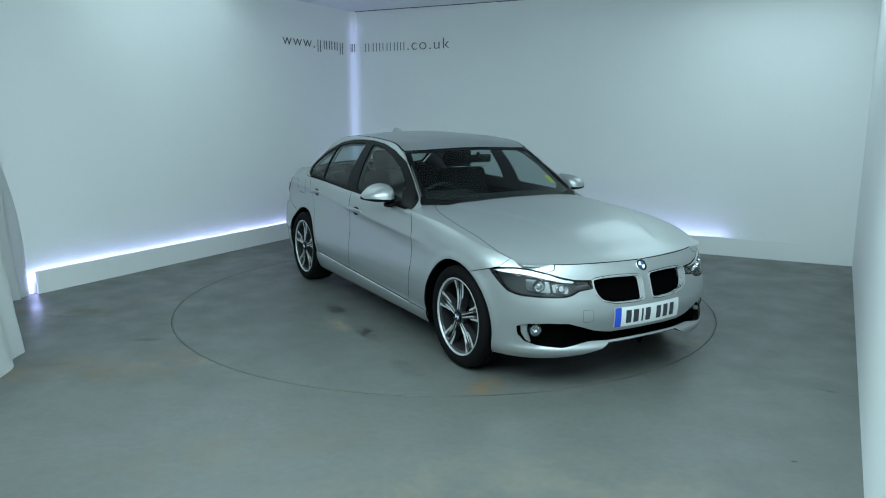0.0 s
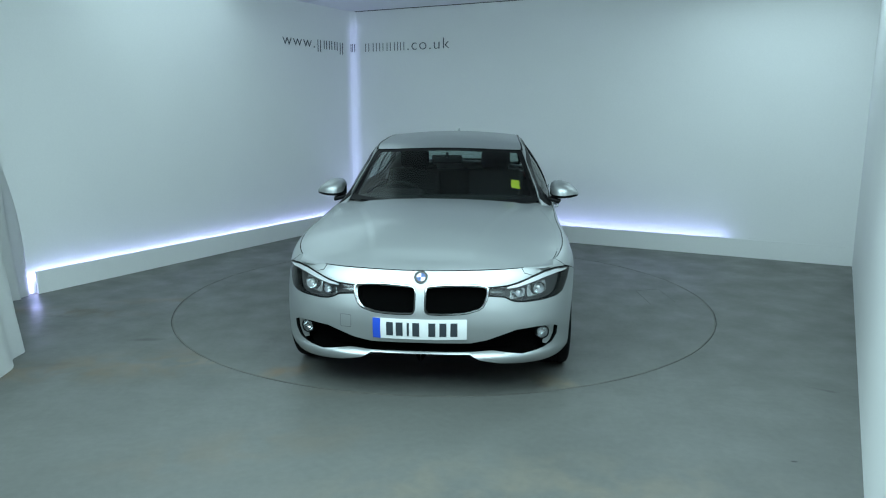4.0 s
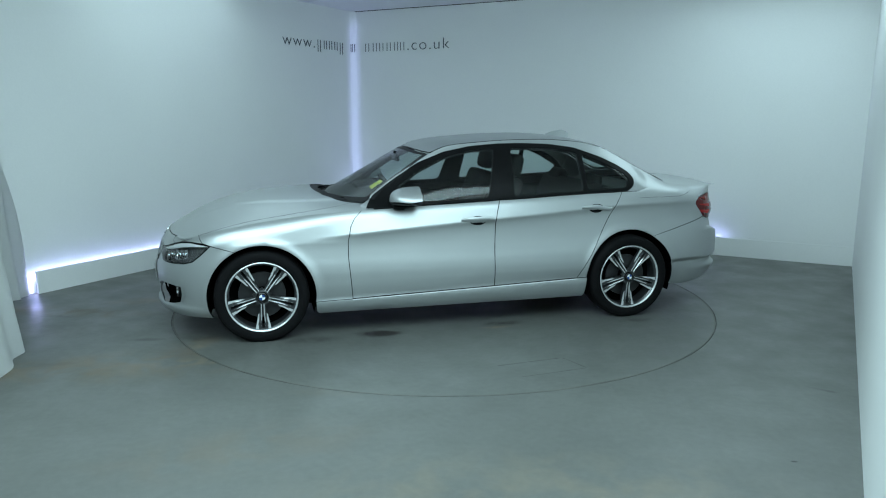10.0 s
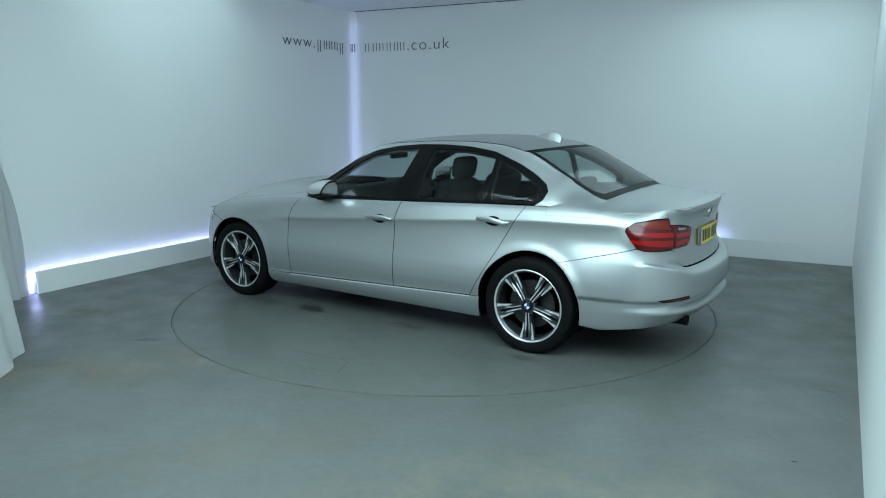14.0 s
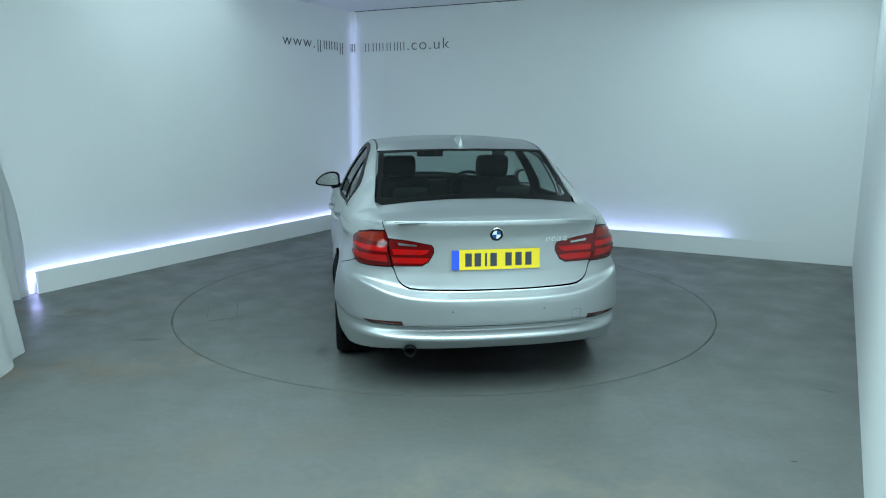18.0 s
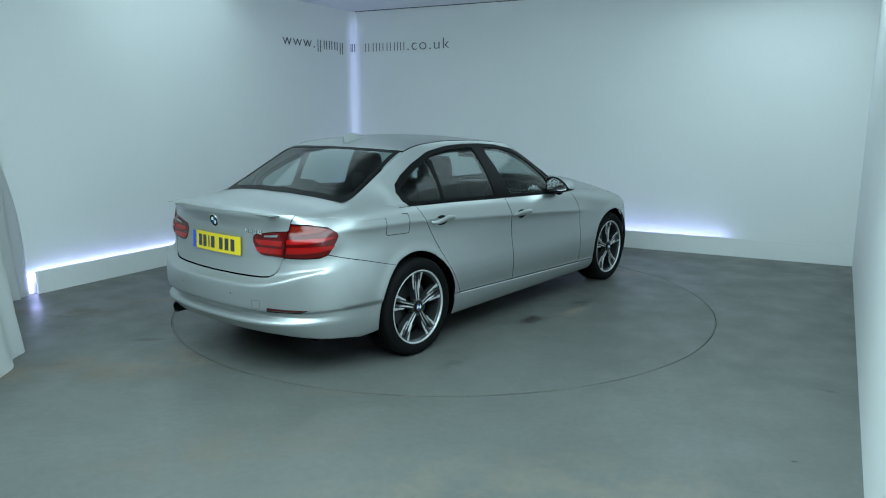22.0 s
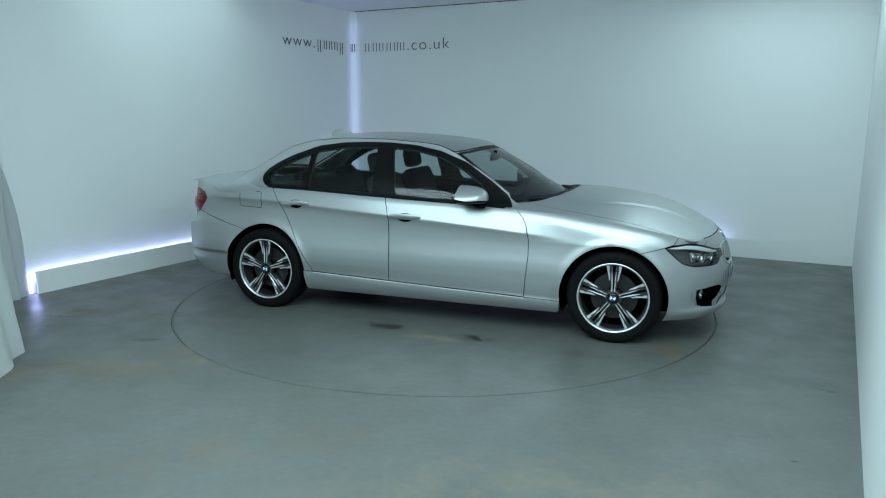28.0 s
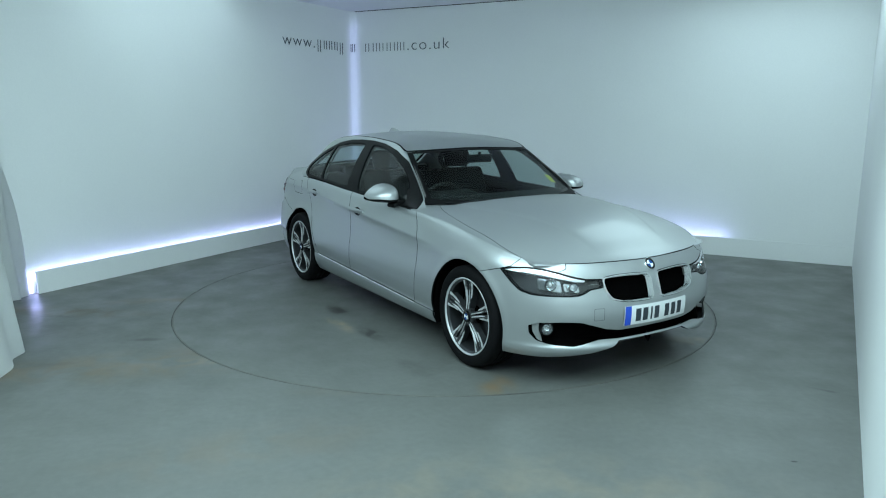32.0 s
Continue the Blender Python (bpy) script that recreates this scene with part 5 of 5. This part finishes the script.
ROOF_LINE = [(x, float(RAIL(x)) - 0.004) for x in np.linspace(0.13, -1.18, 30)]
for side in (1, -1):
    panel("roof_moulding", ROOF_LINE + [(x, y - 0.010) for x, y in ROOF_LINE[::-1]], top, M_BLACK, car, side=side, lift=0.001, depth=0.006, gap=0, step=0.05)
for side in (1, -1):
    for name, x0, x1, z in (("front_handle", -0.030, -0.286, 0.821), ("rear_handle", -0.992, -1.243, 0.879)):
        parent = doors[side, 0 if name[0] == "f" else 1]
        mid = (x0 + x1) / 2
        # flat black oval on the skin: the shade of the handle's recess, painted
        cup = [(ax(mid + 0.062 * math.cos(radians(t))), z - 0.006 + 0.034 * math.sin(radians(t))) for t in range(0, 360, 20)]
        panel("handle_cup_shade", cup, wrap, M_BLACK, parent, side=side, lift=0.0012, depth=0.001, gap=0)
        xs = np.linspace(x0, x1, 15)
        bm = bmesh.new()
        rings = []
        for i, x in enumerate(xs):
            t = i / 14
            p, n = wrap(np.array([ax(x)]), np.array([z]))
            out = 0.012 + 0.034 * math.sin(math.pi * t) ** 0.5
            h = 0.005 + 0.0135 * math.sin(math.pi * min(max(t, 0.02), 0.98)) ** 0.55
            c = p[0] + n[0] * out * 0.8
            ring = []
            for k in range(10):
                a = 2 * math.pi * k / 10
                q = c + n[0] * 0.009 * math.cos(a) + np.array([0, 0, 1.0]) * h * math.sin(a)
                ring.append(bm.verts.new(shifted(q[0], side * q[1], q[2])))
            rings.append(ring)
        for A, B in zip(rings, rings[1:]):
            for k in range(10):
                bm.faces.new((A[k], A[(k + 1) % 10], B[(k + 1) % 10], B[k]))
        bm.faces.new(rings[0])
        bm.faces.new(rings[-1])
        part("door_handle", bm, M_PAINT, parent, "silver door handle")
    # door mirror: sections from its foot to its tip, of (y, front, top, low)
    SECTIONS = [(0.812, 0.405, 1.040, 0.960), (0.820, 0.440, 1.058, 0.952), (0.84, 0.480, 1.074, 0.948), (0.875, 0.500, 1.079, 0.946), (0.92, 0.500, 1.072, 0.947), (0.96, 0.484, 1.056, 0.951),
                (0.995, 0.450, 1.030, 0.957), (1.015, 0.410, 1.008, 0.963), (1.026, 0.365, 0.990, 0.970)]
    bm_cap, bm_low = bmesh.new(), bmesh.new()
    BACK, LEVEL = 0.290, 0.030

    def section(y, xf, zt, zb):
        zl = zb + min(LEVEL, 0.35 * (zt - zb))
        up = [(BACK + (xf - BACK) * math.sin(radians(a)) ** 0.75, zl + (zt - zl) * math.cos(radians(a)) ** 0.62) for a in (0, 12, 26, 40, 54, 66, 76, 84, 90)]
        low = [(BACK + (xf - BACK) * math.sin(radians(a)) ** 0.8, zl - (zl - zb) * math.cos(radians(a)) ** 0.6) for a in (90, 75, 55, 35, 15, 0)]
        return ([bm_cap.verts.new(shifted(x, side * y, z)) for x, z in up], [bm_low.verts.new(shifted(x, side * y, z)) for x, z in low])
    made = [section(*q) for q in SECTIONS]
    for (u0, l0), (u1, l1) in zip(made, made[1:]):
        for bmx, A, B in ((bm_cap, u0, u1), (bm_low, l0, l1)):
            for k in range(len(A) - 1):
                bmx.faces.new((A[k], A[k + 1], B[k + 1], B[k]))
    for bmx, rows in ((bm_cap, [q[0] for q in made]), (bm_low, [q[1] for q in made])):
        bmx.faces.new(rows[0])
        bmx.faces.new(rows[-1])
    mirror = part("door_mirror", bm_cap, M_PAINT, car, "silver door mirror with a black foot")
    box(bm_low, (0.085, 0.10, 0.030), CAR_M @ pose(0.425, side * 0.835, 0.938, -14 * side, 0, -10 * side), 0.010)
    part("mirror_foot", bm_low, M_BLACK, mirror)
    bm = bmesh.new()
    rim = [(y, zb + 0.002) for y, xf, zt, zb in SECTIONS] + [(y, zt - 0.002) for y, xf, zt, zb in SECTIONS[::-1]]
    f = [bm.verts.new(shifted(BACK + 0.001, side * y, z)) for y, z in rim]
    bm.faces.new(f)
    part("mirror_rim", bm, M_BLACK, mirror)
    bm = bmesh.new()
    mid = (0.918, 1.008)
    f = [bm.verts.new(shifted(BACK - 0.003, side * (mid[0] + (y - mid[0]) * 0.86), mid[1] + (z - mid[1]) * 0.82)) for y, z in rim]
    bm.faces.new(f)
    part("mirror_glass", bm, M_CHROME, mirror)
    # black triangle at the mirror's root
    panel("mirror_triangle", [(0.655, 0.921), (0.50, 0.930), (0.42, 1.03), (0.46, 1.055)], flank, M_BLACK, car, side=side, lift=0.005, depth=0.004, gap=0)

# aerial fin
bm = bmesh.new()
rows = []
for k in range(12):
    t = k / 11
    x = -1.02 - 0.205 * t
    base = float(top_point(x, 0)[2])
    h = 0.006 + 0.056 * min(t / 0.66, 1.0) ** 0.8 * (1.0 if t < 0.95 else 0.75)
    w = 0.018 * math.sin(math.pi * (0.12 + 0.70 * t)) + 0.003
    ring = [(-w * 1.25, -0.006), (-w * 0.8, 0.012), (-0.006, h * 0.75), (0.0, h), (0.006, h * 0.75), (w * 0.8, 0.012), (w * 1.25, -0.006)]
    rows.append([bm.verts.new(shifted(x, y, base + min(z, h))) for y, z in ring])
for A, B in zip(rows, rows[1:]):
    for k in range(6):
        bm.faces.new((A[k], A[k + 1], B[k + 1], B[k]))
bm.faces.new(rows[0])
bm.faces.new(rows[-1])
part("aerial_fin", bm, M_PAINT, car, "silver shark-fin aerial")

# exhaust
bm = bmesh.new()
m = CAR_M @ pose(-2.345, 0.488, 0.288, 0, 0, 90)
turned(bm, [(0.034, 0.0), (0.036, 0.01), (0.034, 0.015), (0.030, 0.012), (0.029, -0.10), (0.034, -0.10)], 28, m)
ex = part("exhaust_pipe", bm, M_BLACK, car, "dark steel exhaust tip")
bm = bmesh.new()
turned(bm, [(0.028, -0.03), (0.001, -0.03)], 24, m, closed=False)
part("pipe_inside", bm, M_UNDER, ex)
bm = bmesh.new()
box(bm, (0.20, 0.9, 0.12), CAR_M @ pose(-2.05, 0.0, 0.27), 0.03)
part("silencer", bm, M_UNDER, car)

# ------------------------------------------------------------ cabin


def rounded_block(name, size, m, mat, parent, bevel, seg=3, label=""):
    bm = bmesh.new()
    box(bm, size, CAR_M @ m, bevel, seg)
    return part(name, bm, mat, parent, label, sharp=60)


for side in (1, -1):
    cushion = rounded_block("front_seat", (0.50, 0.48, 0.16), pose(-0.10, side * 0.37, 0.50, 0, -6, 0), M_SEAT, car, 0.05, label="dark cloth front seat")
    rounded_block("seat_back", (0.13, 0.48, 0.62), pose(-0.46, side * 0.37, 0.80, 0, -20, 0), M_SEAT, cushion, 0.05)
    rounded_block("head_restraint", (0.10, 0.26, 0.17), pose(-0.60, side * 0.37, 1.185, 0, -12, 0), M_SEAT, cushion, 0.045)
    for d in (-0.05, 0.05):
        bm = bmesh.new()
        tube(bm, [shifted(-0.57, side * 0.37 + d, 1.05), shifted(-0.595, side * 0.37 + d, 1.13)], 0.006, 8)
        part("restraint_post", bm, M_CHROME, cushion)
    rounded_block("rear_head_restraint", (0.09, 0.25, 0.12), pose(-1.30, side * 0.36, 1.035, 0, -14, 0), M_SEAT, car, 0.04)
rounded_block("rear_seat", (0.50, 1.26, 0.16), pose(-0.95, 0, 0.52, 0, -6, 0), M_SEAT, car, 0.05)
rounded_block("rear_seat_back", (0.14, 1.28, 0.56), pose(-1.22, 0, 0.76, 0, -22, 0), M_SEAT, car, 0.05)
rounded_block("parcel_shelf", (0.52, 1.22, 0.03), pose(-1.55, 0, 0.985), M_DASH, car, 0.01)
rounded_block("dashboard", (0.52, 1.40, 0.22), pose(0.66, 0, 0.845, 0, 6, 0), M_DASH, car, 0.06)
rounded_block("instrument_hood", (0.20, 0.40, 0.08), pose(0.50, -0.37, 0.965, 0, 8, 0), M_DASH, car, 0.03)
rounded_block("centre_console", (0.8, 0.22, 0.24), pose(0.05, 0, 0.50), M_DASH, car, 0.04)
bm = bmesh.new()
mw = CAR_M @ pose(0.28, -0.37, 0.895, 0, -62, 0) 
tube(bm, [mw @ Vector((0.182 * math.cos(t), 0.182 * math.sin(t), 0)) for t in np.linspace(0, 2 * math.pi, 33)], 0.015, 8, cap=False)
steer = part("steering_wheel", bm, M_DASH, car, "black steering wheel")
bm = bmesh.new()
box(bm, (0.13, 0.16, 0.04), mw, 0.015)
box(bm, (0.05, 0.34, 0.02), mw, 0.006)
part("wheel_boss", bm, M_DASH, steer)
rounded_block("rear_view_mirror", (0.025, 0.24, 0.065), pose(0.30, 0, 1.235, 0, 10, 0), M_BLACK, car, 0.012)
bm = bmesh.new()
tube(bm, [shifted(0.31, 0, 1.24), shifted(0.30, 0, 1.285)], 0.012, 8)
part("mirror_stalk", bm, M_BLACK, car)
LINING = across([(0.16, 0.0), (0.14, 0.3), (0.10, 0.53)] + [(x, float(RAIL(x)) - 0.03) for x in np.linspace(0.05, -1.12, 12)] + [(-1.2, 0.50), (-1.26, 0.0)])
M_LINING = material("grey_headlining", (0.22, 0.22, 0.215), 0.9, grain=0.05, bump=0.2)
panel("headlining", LINING, top, M_LINING, car, lift=-0.028, depth=0.0, gap=0, step=0.08)
for side in (1, -1):
    panel("pillar_lining", band, flank, M_LINING, car, side=side, lift=-0.022, depth=0.0, gap=0.004, step=0.06)
    panel("inner_trim", DLO, flank, M_DASH, car, holes=[FRONT_GLASS, REAR_GLASS_S, QUARTER], side=side, lift=-0.03, depth=0.0, gap=-0.004, step=0.06)
# sticker behind the windscreen and the tax disc beside it
for x0, x1 in ((0.585, 0.535), (0.530, 0.500)):
    panel("screen_sticker", [(x0, 0.575), (x0 + 0.012, 0.51), (x1 + 0.012, 0.50), (x1, 0.562)], top, M_YELLOW, car, lift=-0.006, depth=0.001, gap=0, label="yellow sticker inside the windscreen")

# ------------------------------------------------------------ lit plinth, curtains, lettering
led_z = 0.12


def led_strip(name, a, b, watts, wide, tilt):
    """A strip of LEDs along a line behind the plinth, facing upwards and to the wall."""
    mid, d = (a + b) / 2, (b - a)
    q = Matrix((d.normalized(), Vector((0, 0, 1)).cross(d.normalized()), Vector((0, 0, 1)))).transposed().to_4x4()
    m = Matrix.Translation((mid.x, mid.y, led_z)) @ q @ pose(0, 0, 0, 180 + tilt, 0, 0)
    return area_lamp(name, m, d.length, wide, watts, LED_BLUE)


la = CORNER_PLINTH - ALONG_LEFT * LEFT_LEN + OUT_LEFT * 0.034
lb = CORNER_PLINTH + OUT_LEFT * 0.034 + OUT_BACK * 0.1
led_strip("led_strip_left", la, lb, LED_LEFT, 0.02, 0)
ba = CORNER_PLINTH + OUT_BACK * 0.085
led_strip("led_strip_back", ba, ba + ALONG_BACK * 5.0, LED_BACK, 0.06, 0)


end = la - ALONG_LEFT * 0.004
area_lamp("led_end", Matrix.Translation((end.x, end.y, 0.10)) @ Matrix((Vector((0, 0, 1)), ALONG_LEFT.cross(Vector((0, 0, 1))) * -1, ALONG_LEFT)).transposed().to_4x4(), 0.17, 0.02, 0.35, LED_BLUE)
# added lamp, unseen, hung before the cove to give the corner its blue glow
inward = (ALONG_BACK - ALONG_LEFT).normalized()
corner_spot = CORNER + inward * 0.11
area_lamp("corner_glow_lamp", Matrix.Translation((corner_spot.x, corner_spot.y, 1.45)) @ Matrix((Vector((0, 0, 1)).cross(inward), Vector((0, 0, 1)), inward)).transposed().to_4x4(), 0.03, 2.7, CORNER_GLOW, LED_BLUE)



def curtain(name, foot, top_line, z_top, waves, amp, lab):
    """A hanging cloth: foot and head lines of (x, y) points, folded in waves."""
    nu, nv = 90, 24
    bm = bmesh.new()
    fx = natural(range(len(foot)), [p[0] for p in foot]), natural(range(len(foot)), [p[1] for p in foot]), natural(range(len(foot)), [p[2] for p in foot])
    tx = natural(range(len(top_line)), [p[0] for p in top_line]), natural(range(len(top_line)), [p[1] for p in top_line])
    grid = []
    for i in range(nu + 1):
        s = i / nu
        f = Vector((float(fx[0](s * (len(foot) - 1))), float(fx[1](s * (len(foot) - 1))), float(fx[2](s * (len(foot) - 1)))))
        t = Vector((float(tx[0](s * (len(top_line) - 1))), float(tx[1](s * (len(top_line) - 1))), z_top))
        d = Vector((f.y - foot[-1][1], -(f.x - foot[-1][0]), 0))
        side_dir = Vector((0.85, 0.52, 0))
        row = []
        for j in range(nv + 1):
            h = j / nv
            p = f.lerp(t, h)
            k = math.sin(s * waves * 2 * math.pi + 0.6 * math.sin(3 * s)) * amp * (0.55 + 0.45 * (1 - h))
            k += 0.012 * math.sin(9.0 * h + 7 * s)
            p = p + side_dir * k
            row.append(bm.verts.new(p))
        grid.append(row)
    for A, B in zip(grid, grid[1:]):
        for j in range(nv):
            bm.faces.new((A[j], B[j], B[j + 1], A[j + 1]))
    r = bmesh.ops.solidify(bm, geom=bm.faces[:], thickness=0.004)
    return tagged(part(name, bm, M_CLOTH), lab, "curtain")


curtain("curtain", [(-3.683, 0.051, 0.003), (-3.672, -0.123, 0.003), (-3.745, -0.197, 0.003), (-4.249, -0.358, 0.003)], [(-3.809, 0.051), (-3.798, -0.123), (-3.870, -0.197), (-4.375, -0.358)],
        CEILING - 0.02, 3, 0.014, "white cloth curtain hanging to the floor")
curtain("curtain", [(-2.954, -1.385, 0.003), (-2.854, -1.525, 0.003), (-2.688, -1.997, 0.003), (-2.480, -2.673, 0.003), (-2.560, -2.921, 0.003)], [(-3.273, -1.385), (-3.173, -1.525), (-3.007, -1.997), (-2.800, -2.673), (-2.879, -2.921)],
        CEILING - 0.02, 5, 0.022, "white cloth curtain trailing on the floor")


def lettering(text, size, m, name, squeeze=1.0):
    """Flat letters; a mesh made from the built-in font."""
    cu = bpy.data.curves.new(name, "FONT")
    cu.body, cu.size, cu.extrude, cu.space_character, cu.offset = text, size, 0.002, 1.12, -0.0035
    ob = bpy.data.objects.new(name, cu)
    scene.collection.objects.link(ob)
    dg = bpy.context.evaluated_depsgraph_get()
    me = bpy.data.meshes.new_from_object(ob.evaluated_get(dg))
    bpy.data.objects.remove(ob)
    me.materials.clear()
    me.materials.append(M_SIGN)
    xs = [v.co.x for v in me.vertices]
    width = max(xs) - min(xs)
    me.transform(Matrix.Diagonal((squeeze / width, 1, 1, 1)) @ Matrix.Translation((-min(xs), 0, 0)))
    res = new(name, me)
    res.matrix_world = m
    return res


def wall_matrix(origin, along, out):
    """Letters run along, stand upright and face into the room."""
    return Matrix.Translation(origin) @ Matrix((along, Vector((0, 0, 1)), along.cross(Vector((0, 0, 1))))).transposed().to_4x4()


BASE = 2.415
sign = new("wall_sign")
sign.matrix_world = Matrix.Translation(CORNER)
tagged(sign, "dark grey web address lettered across the white corner", "sign")


def keep_world(ob, m):
    ob.parent = sign
    ob.matrix_parent_inverse = Matrix.Translation(CORNER).inverted()
    ob.matrix_basis = m


wl = wall_matrix(CORNER - ALONG_LEFT * 1.435 - OUT_LEFT * 0.003 + Vector((0, 0, BASE)), ALONG_LEFT, OUT_LEFT)
keep_world(lettering("www.", 0.205, wl, "letters", 0.61), wl)
wb = wall_matrix(CORNER + ALONG_BACK * 0.880 - OUT_BACK * 0.003 + Vector((0, 0, BASE)), ALONG_BACK, OUT_BACK)
keep_world(lettering(".co.uk", 0.210, wb, "letters", 0.63), wb)


def bar(place, along, out, w, z0, z1):
    m = wall_matrix(place - out * 0.0, along, out)
    bm = bmesh.new()
    box(bm, (w, z1 - z0, 0.004), Matrix.Translation((0, (z0 + z1) / 2, 0)), 0.0)
    ob = part("name_bar", bm, M_SIGN, None, smooth=False)
    keep_world(ob, m)


COVE = 0.06
cove_a, cove_b = CORNER - ALONG_LEFT * COVE, CORNER + ALONG_BACK * COVE
cove_along = (cove_b - cove_a).normalized()
cove_out = Vector((-cove_along.y, cove_along.x, 0))
bm = bmesh.new()
cove_rows = []
for k in range(9):
    t = k / 8
    p = cove_a * (1 - t) ** 2 + (CORNER * 0.45 + (cove_a + cove_b) * 0.275) * 2 * t * (1 - t) + cove_b * t * t
    cove_rows.append([bm.verts.new((p.x, p.y, z)) for z in (0.0, CEILING)])
for A, B in zip(cove_rows, cove_rows[1:]):
    bm.faces.new((A[0], B[0], B[1], A[1]))
tagged(part("corner_trim", bm, M_WALL), "white rounded cove filling the room's corner", "corner cove", kind="structure")

HIGH = BASE + 0.110
for d, drop in ((0.732, 1), (0.603, 0), (0.495, 0), (0.379, 0), (0.261, 1)):
    for e in (-0.026, 0.026):
        bar(CORNER - ALONG_LEFT * (d + e) - OUT_LEFT * 0.002, ALONG_LEFT, OUT_LEFT, 0.0120, BASE - (0.048 if drop else 0.0), HIGH)
for d in (0.241, 0.365, 0.47, 0.587, 0.703, 0.80):
    for e in (-0.026, 0.026):
        bar(CORNER + ALONG_BACK * (d + e) - OUT_BACK * 0.002, ALONG_BACK, OUT_BACK, 0.0090, BASE, HIGH)
for t in (0.14, 0.38, 0.74):
    p = cove_a * (1 - t) ** 2 + (CORNER * 0.45 + (cove_a + cove_b) * 0.275) * 2 * t * (1 - t) + cove_b * t * t
    bar(p - cove_out * 0.004, cove_along, cove_out, 0.010, BASE, HIGH)

# dark joint between ceiling and back wall
tagged(slab("ceiling_trim", CORNER + ALONG_BACK * 0.02 - OUT_BACK * 0.006, ALONG_BACK, 3.2, OUT_BACK, 0.005, CEILING - 0.001, M_SEAM, CEILING - 0.008), "thin dark joint under the ceiling", "trim")


# ------------------------------------------------------------ movement
ANGLES = [(0.0, -59.59), (0.5, -59.93), (1.0, -62.06), (1.5, -65.55), (2.0, -71.03), (2.5, -76.98), (3.0, -82.94), (3.5, -88.89), (4.5, -100.82), (5.5, -112.76),
          (6.5, -124.68), (7.5, -136.57), (8.5, -148.42), (9.5, -160.18), (10.5, -171.87), (11.5, -183.54), (12.5, -195.25), (13.5, -207.05),
          (14.5, -218.9), (15.5, -230.8), (16.5, -242.73), (17.5, -254.74), (18.5, -266.83), (19.5, -278.94), (20.5, -291.02), (21.5, -303.06), (22.5, -315.04),
          (23.5, -326.92), (24.5, -338.71), (25.5, -350.43), (26.5, -362.1), (27.5, -373.8), (28.5, -385.5), (29.5, -397.22), (30.0, -403.09), (30.5, -409.16),
          (31.0, -414.06), (31.5, -416.69), (32.0, -417.71)]


def motions():
    rows = [(t, pose(0, 0, 0, 0, 0, a)) for t, a in ANGLES]
    walk(turntable, rows)
    walk(car, rows)


motions()
